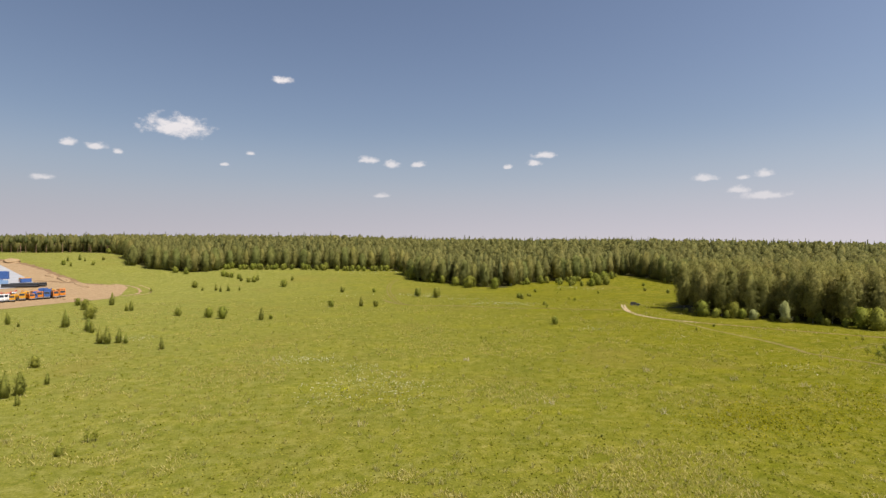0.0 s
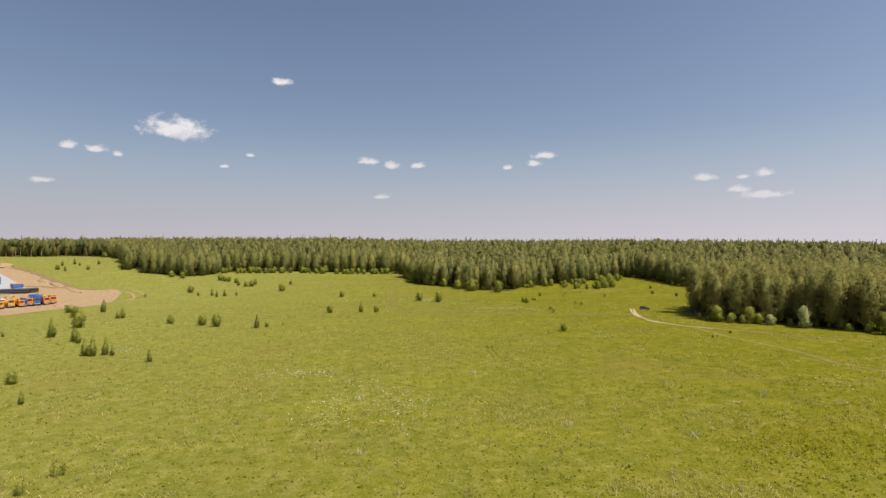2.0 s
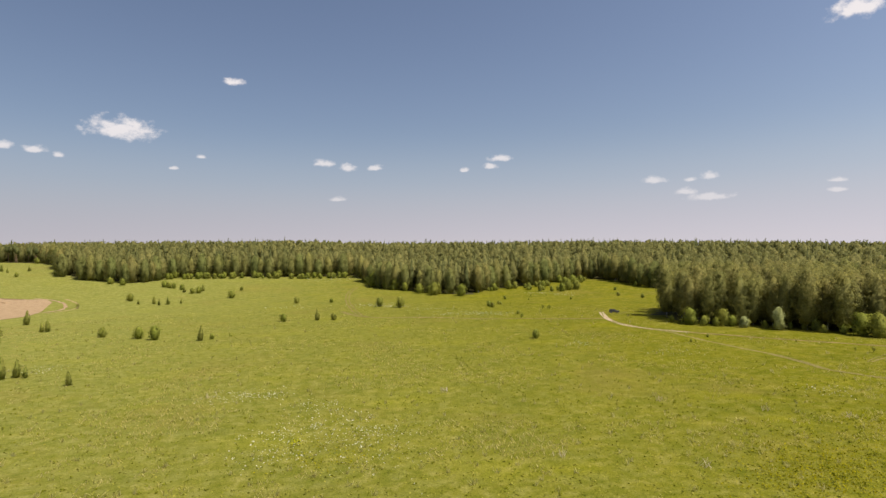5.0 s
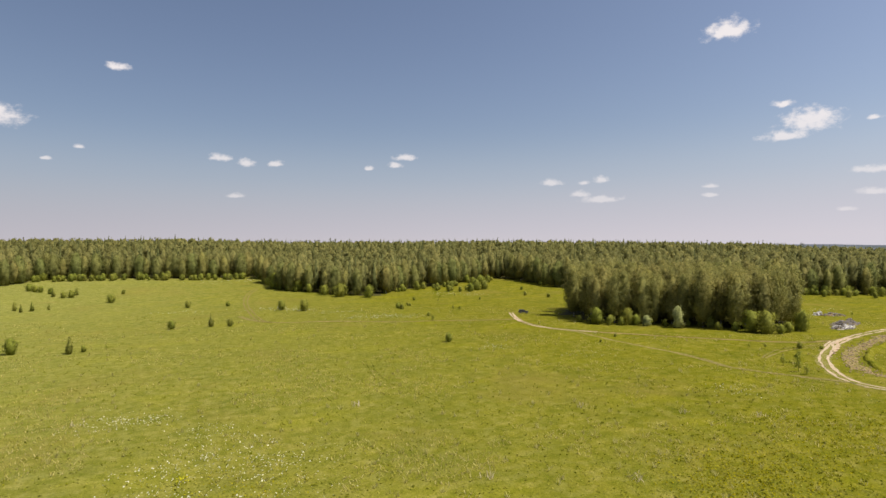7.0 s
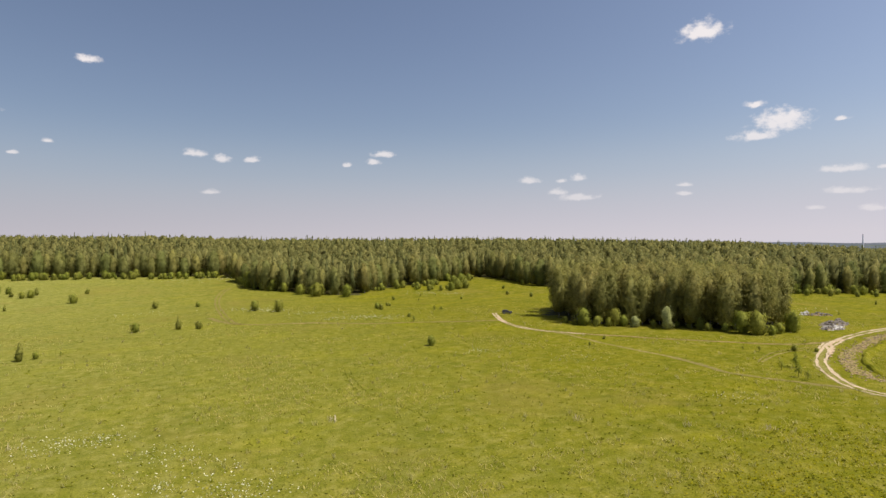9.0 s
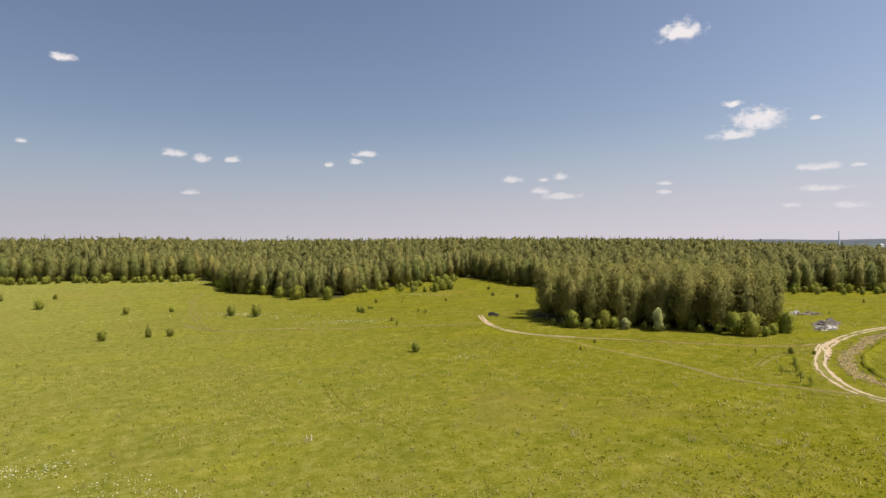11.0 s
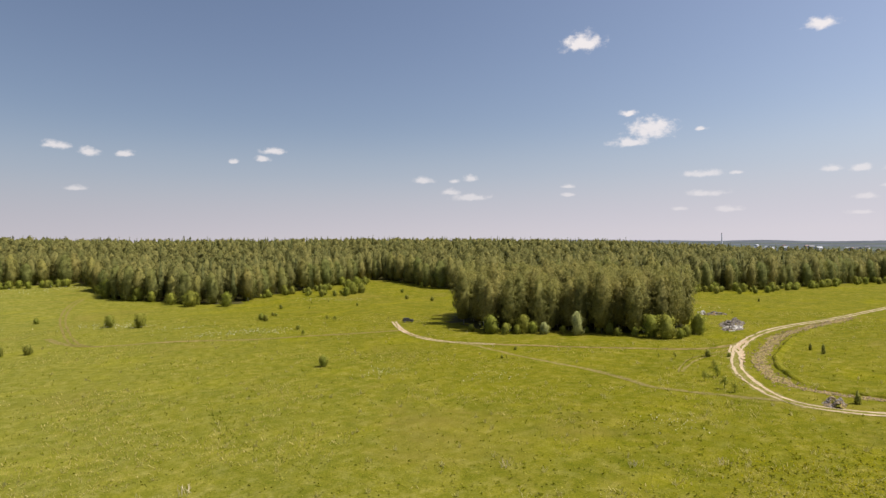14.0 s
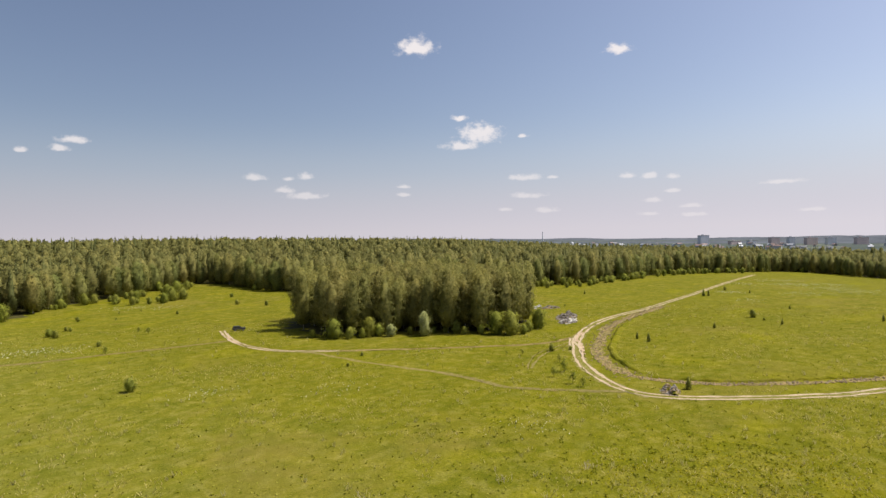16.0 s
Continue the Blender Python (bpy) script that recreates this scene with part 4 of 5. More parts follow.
def bank(line, width, height, seed):
    """A low earth bank with a steep uneven face."""
    rng = np.random.default_rng(seed)
    pts = along(line, 1.5)
    verts, faces = [], []
    prof = [(-0.5, 0.0), (-0.32, 0.75), (-0.1, 1.0), (0.5, 0.0)]
    for i, p in enumerate(pts):
        d = (pts[min(i + 1, len(pts) - 1)] - pts[max(i - 1, 0)]).normalized()
        h, off = height * rng.uniform(0.6, 1.15), rng.uniform(-0.25, 0.25)
        end = min(1.0, i / 6, (len(pts) - 1 - i) / 6)
        for f, z in prof:
            q = Vector((p.x - d.y * (f * width + off), p.y + d.x * (f * width + off), 0))
            verts.append((q.x, q.y, land(q.x, q.y) + z * h * end - 0.02))
    for i in range(len(pts) - 1):
        for k in range(3):
            a = i * 4 + k
            faces.append((a, a + 4, a + 5, a + 1)[::-1])
    return tagged(link("earth_bank", verts, faces, MEADOW, smooth=False), "low grassy bank along the edge of the bare earth", "earth bank", kind="structure")


bank(offset_line(DITCH[1:9], 4.2), 2.4, 0.75, 5)
bank(offset_line(DITCH[8:], 2.6), 2.0, 0.6, 6)


def clods():
    rng = np.random.default_rng(55)
    pts = along(DITCH, 1.0)

    def place(r):
        k = int(r.uniform(0, 1) ** 1.0 * (len(pts) - 1))
        p = pts[k]
        w = 2.8 if k < len(pts) * 0.62 else 1.5
        x, y = p.x + r.normal(0, w * 0.5), p.y + r.normal(0, w * 0.5)
        return x, y, land(x, y) + 0.1
    stones(rng, 1500, place, 0.26, "earth_clods", BROWN_CLOD, "scattered clods and stones on the bare earth strip", "clods", "stuff")


clods()


# ---- parked car ----
def box_bm(sx, sy, sz, at=(0, 0, 0), bevel=0.0):
    bm = bmesh.new()
    bmesh.ops.create_cube(bm, size=1.0)
    for v in bm.verts:
        v.co = Vector((v.co.x * sx + at[0], v.co.y * sy + at[1], v.co.z * sz + at[2]))
    if bevel:
        bmesh.ops.bevel(bm, geom=bm.edges[:], offset=bevel, segments=2, affect="EDGES")
    return bm


def wheel_bm(r, w, at):
    bm = bmesh.new()
    bmesh.ops.create_cone(bm, cap_ends=True, segments=18, radius1=r, radius2=r, depth=w)
    bmesh.ops.rotate(bm, verts=bm.verts[:], matrix=Matrix.Rotation(math.pi / 2, 3, "X"))
    bmesh.ops.translate(bm, verts=bm.verts[:], vec=at)
    return bm


def hull_bm(profile, width, taper=0.0, roof_z=None):
    """A body from a side profile of (x, z), drawn out to a width, drawn in above roof_z."""
    bm = bmesh.new()
    rows = []
    for sgn in (-1, 1):
        rows.append([bm.verts.new((x, sgn * (width / 2 - (taper if roof_z is not None and z > roof_z else 0)), z)) for x, z in profile])
    bm.faces.new(rows[0])
    bm.faces.new(rows[1][::-1])
    n = len(profile)
    for i in range(n):
        bm.faces.new((rows[0][(i + 1) % n], rows[0][i], rows[1][i], rows[1][(i + 1) % n]))
    bmesh.ops.recalc_face_normals(bm, faces=bm.faces[:])
    bmesh.ops.bevel(bm, geom=bm.edges[:], offset=0.05, segments=2, affect="EDGES")
    return bm


TYRE = plain("black rubber", (0.025, 0.025, 0.026), 0.8)
RIM = plain("grey metal", (0.45, 0.45, 0.46), 0.35, 0.5, 0.8)
CAR_PAINT = plain("dark grey car paint", (0.062, 0.060, 0.056), 0.6, 0.25)
GLASS = plain("dark window glass", (0.03, 0.035, 0.04), 0.08, 0.6, 0, 0.1)
LAMP = plain("red lamp plastic", (0.30, 0.03, 0.025), 0.3)
CHROME = plain("bright trim", (0.6, 0.6, 0.6), 0.25, 0.5, 0.9)


def make_car(x, y, turn):
    car = new("parked_car")
    tagged(car, "dark grey off-road car parked at the end of the dirt track", "car")
    part("body", hull_bm([(-2.15, 0.45), (2.1, 0.45), (2.2, 0.75), (2.05, 1.02), (1.0, 1.1), (-2.1, 1.12), (-2.2, 0.8)], 1.8), CAR_PAINT, car)
    part("cabin", hull_bm([(-2.05, 1.08), (0.95, 1.06), (0.35, 1.62), (0.1, 1.7), (-1.75, 1.7), (-1.95, 1.6)], 1.66, 0.12, 1.4), CAR_PAINT, car)
    for sgn in (-1, 1):
        part("side_window", box_bm(0.95, 0.02, 0.36, (-0.25, sgn * 0.80, 1.36), 0.008), GLASS, car)
        part("side_window", box_bm(0.8, 0.02, 0.36, (-1.25, sgn * 0.80, 1.36), 0.008), GLASS, car)
        part("headlight", box_bm(0.06, 0.36, 0.16, (2.13, sgn * 0.6, 0.86), 0.02), CHROME, car)
        part("tail_light", box_bm(0.06, 0.2, 0.34, (-2.17, sgn * 0.72, 0.95), 0.02), LAMP, car)
        for wx in (-1.35, 1.35):
            w = part("wheel", wheel_bm(0.36, 0.24, (wx, sgn * 0.8, 0.36)), TYRE, car)
            part("rim", wheel_bm(0.2, 0.26, (wx, sgn * 0.81, 0.36)), RIM, w)
    ws = box_bm(0.02, 1.36, 0.62, (0, 0, 0), 0.008)
    bmesh.ops.transform(ws, matrix=pose(0.66, 0, 1.36, 0, -46, 0), verts=ws.verts[:])
    part("windscreen", ws, GLASS, car)
    part("rear_window", box_bm(0.03, 1.2, 0.36, (-2.03, 0, 1.38), 0.008), GLASS, car)
    part("bumper", box_bm(0.18, 1.7, 0.22, (2.2, 0, 0.55), 0.05), TYRE, car)
    part("bumper", box_bm(0.16, 1.7, 0.2, (-2.22, 0, 0.55), 0.05), TYRE, car)
    car.matrix_basis = pose(x, y, land(x, y) + 0.03, 0, 0, turn)


make_car(118.0, 263.5, -24)


# ---- building site ----
SAND = dirt_material("site sand", (0.385, 0.268, 0.150), (0.26, 0.172, 0.09))
CONCRETE = plain("pale concrete", (0.36, 0.36, 0.37), 0.85, 0.2, 0, 0.18, 0.15)
ORANGE = plain("orange machine paint", (0.62, 0.20, 0.015), 0.4, 0.4, 0, 0.15, 1.0)
AMBER = plain("amber machine paint", (0.62, 0.30, 0.02), 0.4, 0.4, 0, 0.15, 1.0)
RED = plain("red machine paint", (0.45, 0.07, 0.03), 0.4, 0.4, 0, 0.15, 1.0)
WHITE = plain("white paint", (0.72, 0.72, 0.70), 0.5, 0.3, 0, 0.1, 1.0)
BLUE = plain("blue paint", (0.05, 0.11, 0.30), 0.45, 0.3, 0, 0.2, 1.0)
PALE_BLUE = plain("faded blue paint", (0.22, 0.33, 0.50), 0.5, 0.3, 0, 0.2, 1.0)
STEEL = plain("grey steel", (0.30, 0.31, 0.32), 0.5, 0.4, 0.5, 0.2, 1.5)
PIPE_BLACK = plain("black coated pipe", (0.03, 0.03, 0.032), 0.5, 0.4, 0, 0.2, 1.0)


def flat_patch(name, outline, lift, mat, label, category, step=14.0):
    """A patch of bare ground that follows the land, cut to an outline."""
    bm = bmesh.new()
    face = bm.faces.new([bm.verts.new((x, y, 0)) for x, y in outline])
    bmesh.ops.triangulate(bm, faces=[face])
    for _ in range(7):
        long_edges = [e for e in bm.edges if e.calc_length() > step]
        if not long_edges:
            break
        bmesh.ops.subdivide_edges(bm, edges=long_edges, cuts=1)
        bmesh.ops.triangulate(bm, faces=bm.faces[:])
    for v in bm.verts:
        v.co.z = land(v.co.x, v.co.y) + lift
    bmesh.ops.recalc_face_normals(bm, faces=bm.faces[:])
    if sum(f.normal.z for f in bm.faces) < 0:
        bmesh.ops.reverse_faces(bm, faces=bm.faces[:])
    return tagged(part(name, bm, mat), label, category, kind="structure")


flat_patch("sand_area", [(-181, 284), (-174, 298), (-168, 310), (-160, 320), (-154, 331), (-157, 350), (-164, 370), (-169, 386), (-178, 398), (-192, 399), (-204, 402), (-222, 420), (-238, 437), (-277, 480),
                         (-332, 525), (-372, 545), (-440, 500), (-420, 380), (-330, 270), (-230, 240)], 0.12, SAND, "bare orange-brown sand of a building site", "bare sand")
flat_patch("concrete_pad", [(-236, 366), (-226, 380), (-229, 392), (-238, 404), (-260, 430), (-308, 484), (-322, 500), (-356, 490), (-400, 420), (-330, 330), (-280, 330)], 0.3, CONCRETE, "pale grey concrete pad of the building site", "concrete pad")


BROWN_EARTH = dirt_material("dark turned earth", (0.27, 0.17, 0.09), (0.17, 0.11, 0.06))
ribbon("earth_strip", [(-340, 530), (-300, 500), (-268, 470), (-240, 438), (-214, 411)], 5.0, 0.2, BROWN_EARTH, "strip of dark turned earth across the building site", "bare earth", 1.8, seed=91)
ribbon("earth_strip", [(-262, 398), (-238, 408), (-212, 404), (-190, 397)], 3.0, 0.22, BROWN_EARTH, "strip of dark turned earth across the building site", "bare earth", 1.4, seed=92)
ribbon("wheel_rut", [(-186, 300), (-172, 316), (-158, 338), (-150, 352), (-156, 372), (-170, 392), (-186, 402)], 1.6, 0.16, SAND, "sandy wheel rut round the edge of the site", "wheel rut", 0.5, seed=93)
ribbon("wheel_rut", [(-150, 340), (-145, 356), (-152, 378), (-168, 400)], 1.2, 0.05, TRACK_DIRT, "sandy wheel rut round the edge of the site", "wheel rut", 0.5, seed=94)


def site_truck(kind):
    """A work truck, nose along +x: cab, frame and a body that varies."""
    truck = new("site_truck")
    paint, label = {"tipper": (ORANGE, "orange tipper truck parked on the sand"), "tank": (AMBER, "amber tank truck parked on the sand"), "flat": (RED, "red truck with a white cab front parked on the sand"),
                    "box": (BLUE, "dark blue box truck parked on the sand")}[kind]
    tagged(truck, label, "truck")
    part("chassis", box_bm(6.6, 0.9, 0.3, (-0.2, 0, 0.85), 0.03), STEEL, truck)
    cab = part("cab", hull_bm([(1.7, 0.7), (3.3, 0.7), (3.35, 1.6), (3.05, 2.75), (1.7, 2.8)], 2.4), paint if kind != "flat" else WHITE, truck)
    ws = box_bm(0.04, 2.0, 0.85, (0, 0, 0), 0.01)
    bmesh.ops.transform(ws, matrix=pose(3.22, 0, 2.15, 0, -14, 0), verts=ws.verts[:])
    part("windscreen", ws, GLASS, cab)
    for sgn in (-1, 1):
        part("side_window", box_bm(0.8, 0.03, 0.7, (2.45, sgn * 1.2, 2.15), 0.01), GLASS, cab)
        part("headlight", box_bm(0.05, 0.35, 0.2, (3.36, sgn * 0.8, 0.95), 0.02), CHROME, cab)
        for wx in (2.4, -1.6, -2.9):
            w = part("wheel", wheel_bm(0.52, 0.4, (wx, sgn * 0.98, 0.52)), TYRE, truck)
            part("rim", wheel_bm(0.28, 0.42, (wx, sgn * 0.99, 0.52)), RIM, w)
    part("bumper", box_bm(0.2, 2.4, 0.35, (3.4, 0, 0.65), 0.05), STEEL, truck)
    if kind == "tipper":
        part("bed", hull_bm([(1.4, 1.1), (-3.4, 1.1), (-3.7, 2.4), (1.4, 2.6)], 2.4), paint, truck)
        for x in (-2.4, -1.2, 0.0, 1.1):
            part("rib", box_bm(0.12, 2.5, 1.2, (x, 0, 1.78), 0.02), paint, truck)
    elif kind == "tank":
        bm = bmesh.new()
        bmesh.ops.create_cone(bm, cap_ends=True, segments=20, radius1=1.05, radius2=1.05, depth=4.8)
        bmesh.ops.rotate(bm, verts=bm.verts[:], matrix=Matrix.Rotation(math.pi / 2, 3, "Y"))
        bmesh.ops.translate(bm, verts=bm.verts[:], vec=(-1.0, 0, 2.05))
        part("tank", bm, paint, truck, smooth=False)
        part("hatch", wheel_bm(0.01, 0.01, (-1, 0, 3.1)), STEEL, truck)
        part("walkway", box_bm(4.4, 0.5, 0.06, (-1.0, 0, 3.15), 0.01), STEEL, truck)
    elif kind == "flat":
        part("bed", box_bm(4.9, 2.4, 0.18, (-1.0, 0, 1.15), 0.03), paint, truck)
        part("crane_base", box_bm(0.9, 1.2, 1.3, (0.9, 0, 1.85), 0.06), paint, truck)
        arm = box_bm(4.2, 0.35, 0.4, (0, 0, 0), 0.04)
        bmesh.ops.transform(arm, matrix=pose(-0.9, 0, 2.9, 0, 8, 0), verts=arm.verts[:])
        part("crane_arm", arm, paint, truck)
    else:
        part("box_body", box_bm(4.9, 2.45, 2.3, (-1.0, 0, 2.25), 0.05), paint, truck)
        part("rear_door", box_bm(0.05, 2.2, 2.0, (-3.47, 0, 2.2), 0.01), STEEL, truck)
    return truck


def park(truck, x, y, turn):
    return pose(x, y, land(x, y) + 0.14, 0, 0, turn) @ Matrix.Diagonal((1.08, 1.08, 1.22, 1))


def make_site():
    rng = np.random.default_rng(31)
    kinds = ["flat", "flat", "flat", "tank", "tank", "tipper", "box", "tipper", "box", "tipper", "tipper", "flat", "tipper", "flat", "tank", "tipper", "box", "tank", "tipper"]
    made = {}
    for i, kind in enumerate(kinds):
        f, back = (i / 10, 0.0) if i < 11 else ((i - 11) / 7, 7.5)
        x, y, turn = -202 + 19 * f - back * 0.5, 311 + 25 * f + back * 0.86 + rng.uniform(-1.2, 1.2), -58 + rng.uniform(-22, 22)
        m = park(None, x, y, turn)
        if kind in made:
            tagged(copy_thing(made[kind], m), group="trucks in a row on the sand")
        else:
            made[kind] = site_truck(kind)
            made[kind].matrix_basis = m
            tagged(made[kind], group="trucks in a row on the sand")
    # stacked pipes behind the trucks
    for row, (x, y) in enumerate(((-229, 376.5), (-227, 381))):
        stack = new("pipe_stack")
        tagged(stack, "long stack of black coated steel pipes", "pipes", "pipe stacks on the site")
        for k, (dy, dz) in enumerate(((-1.0, 0.75), (0.2, 0.75), (1.4, 0.75), (-0.4, 1.8), (0.8, 1.8))):
            bm = bmesh.new()
            bmesh.ops.create_cone(bm, cap_ends=True, segments=14, radius1=0.58, radius2=0.58, depth=19)
            bmesh.ops.rotate(bm, verts=bm.verts[:], matrix=Matrix.Rotation(math.pi / 2, 3, "Y"))
            bmesh.ops.translate(bm, verts=bm.verts[:], vec=(0, dy, dz))
            part("pipe", bm, PIPE_BLACK, stack)
        for x0 in (-7.5, 0, 7.5):
            part("timber", box_bm(0.3, 3.8, 0.2, (x0, 0.2, 0.1)), BROWN_WOOD, stack)
        stack.matrix_basis = pose(x, y, land(x, y) + 0.31, 0, 0, 18)
    # containers on the pad
    boxes = [(-262, 413, 12, BLUE, 0), (-266, 418, 12, BLUE, 0), (-262, 413, 12, BLUE, 1), (-247, 388, 12, PALE_BLUE, 0), (-252, 391, 12, BLUE, 0), (-240, 400, 55, BLUE, 0), (-243, 404, 55, AMBER, 0), (-272, 428, 15, BLUE, 0), (-276, 433, 15, BLUE, 0), (-206, 306, 30, BLUE, 0)]
    for x, y, turn, paint, level in boxes:
        c = new("shipping_container")
        name = {BLUE.name: "dark blue", PALE_BLUE.name: "faded pale blue", AMBER.name: "amber yellow"}[paint.name]
        tagged(c, f"{name} steel container standing on the building site", "container", "containers on the site")
        part("body", box_bm(6.0, 2.4, 2.5, (0, 0, 1.26), 0.04), paint, c)
        for k in range(9):
            for sgn in (-1, 1):
                part("side_rib", box_bm(0.14, 0.06, 2.1, (-2.5 + k * 0.625, sgn * 1.22, 1.26)), paint, c)
        for sgn in (-1, 1):
            part("door", box_bm(0.05, 1.1, 2.2, (3.01, sgn * 0.57, 1.26)), paint, c)
        c.matrix_basis = pose(x, y, land(x, y) + 0.31 + level * 2.5, 0, 0, turn)
    # heaps of sand
    for x, y, rx, ry, h, seed in ((-318, 512, 9, 6, 3.0, 1), (-176, 330, 6, 4, 0.9, 2), (-200, 392, 16, 3, 1.1, 3), (-226, 418, 14, 3, 1.3, 4), (-244, 436, 12, 3, 1.2, 5)):
        bm = bmesh.new()
        bmesh.ops.create_icosphere(bm, subdivisions=4, radius=1.0)
        ca, sa = math.cos(2.3), math.sin(2.3)
        for v in bm.verts:
            k = 1 + 0.3 * noise.noise(v.co * 1.8 + Vector((seed * 3.1, 0, 0)))
            u, w = v.co.x * rx * k, v.co.y * ry * k
            px, py = x + u * ca - w * sa, y + u * sa + w * ca
            v.co = (px, py, land(px, py) + max(v.co.z, -0.1) * h * k)
        tagged(part("sand_mound", bm, SAND, smooth=True), "low mound of orange-brown sand on the building site", "sand mound", "sand mounds")


BROWN_WOOD = plain("sawn timber", (0.30, 0.20, 0.11), 0.8)
make_site()


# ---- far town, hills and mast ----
# blue-grey distance haze is mixed into the hills' base colour
HAZY_WOOD = plain("hazed wooded hills", (0.110, 0.122, 0.140), 1.0, 0.0, 0, 0.35, 0.008)


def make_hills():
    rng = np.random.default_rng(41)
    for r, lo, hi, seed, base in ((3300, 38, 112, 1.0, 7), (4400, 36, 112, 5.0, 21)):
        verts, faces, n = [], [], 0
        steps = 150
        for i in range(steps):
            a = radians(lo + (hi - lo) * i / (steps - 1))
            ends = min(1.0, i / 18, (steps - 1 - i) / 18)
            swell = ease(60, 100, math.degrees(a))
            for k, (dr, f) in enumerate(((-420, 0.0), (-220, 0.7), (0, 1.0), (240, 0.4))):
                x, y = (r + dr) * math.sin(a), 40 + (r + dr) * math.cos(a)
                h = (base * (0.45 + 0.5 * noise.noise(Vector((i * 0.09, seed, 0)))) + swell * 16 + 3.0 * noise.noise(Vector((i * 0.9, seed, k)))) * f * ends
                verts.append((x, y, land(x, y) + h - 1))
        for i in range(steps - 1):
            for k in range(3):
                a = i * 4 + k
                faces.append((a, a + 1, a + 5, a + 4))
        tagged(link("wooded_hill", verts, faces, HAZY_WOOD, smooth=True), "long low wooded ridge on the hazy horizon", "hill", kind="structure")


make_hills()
# grey and brick walls are paled: distance haze put into the paint
WALLS = {"grey": plain("hazed grey panel wall", (0.66, 0.66, 0.69), 0.85, 0.1, 0, 0.12, 0.05), "brick": plain("hazed reddish brick wall", (0.62, 0.50, 0.47), 0.85, 0.1, 0, 0.12, 0.05), "white": plain("white wall", (0.50, 0.50, 0.50), 0.85, 0.1, 0, 0.1, 0.05)}
ROOF_METAL = plain("pale metal roof", (0.46, 0.47, 0.49), 0.45, 0.4, 0, 0.15, 0.1)
ROOF_RED = plain("reddish roof", (0.27, 0.19, 0.17), 0.7, 0.2, 0, 0.2, 0.1)
ROOF_DARK = plain("dark roof", (0.24, 0.24, 0.25), 0.8, 0.2, 0, 0.2, 0.1)


# tower windows lightened in colour to imitate the haze before them
TOWER_GLASS = plain("window glass paled for haze", (0.40, 0.40, 0.43), 0.4, 0.4, 0, 0.1)


def apartment_block(x, y, wide, deep, tall, wall, turn, label):
    house = new("apartment_building")
    tagged(house, label, "building", "tower blocks of the far town")
    part("wall", box_bm(deep, wide, tall, (0, 0, tall / 2)), WALLS[wall], house)
    part("roof", box_bm(deep + 1, wide + 1, 1.2, (0, 0, tall + 0.6)), ROOF_DARK, house)
    part("lift_house", box_bm(5, 7, 3.5, (0, wide * 0.1, tall + 2.9)), WALLS[wall], house)
    pane = box_bm(0.3, 2.2, 1.6)
    me = bpy.data.meshes.new("window")
    pane.to_mesh(me)
    pane.free()
    me.materials.append(TOWER_GLASS)
    floors, cols = int(tall / 5.5), max(3, int(wide / 7))
    for i in range(floors):
        for k in range(cols):
            w = new("window", me)
            w.parent = house
            w.location = (-deep / 2 - 0.05, (k + 0.5) * wide / cols - wide / 2, 3 + i * 5.5)
    house.matrix_basis = pose(x, y, land(x, y) - 1.0, 0, 0, turn)


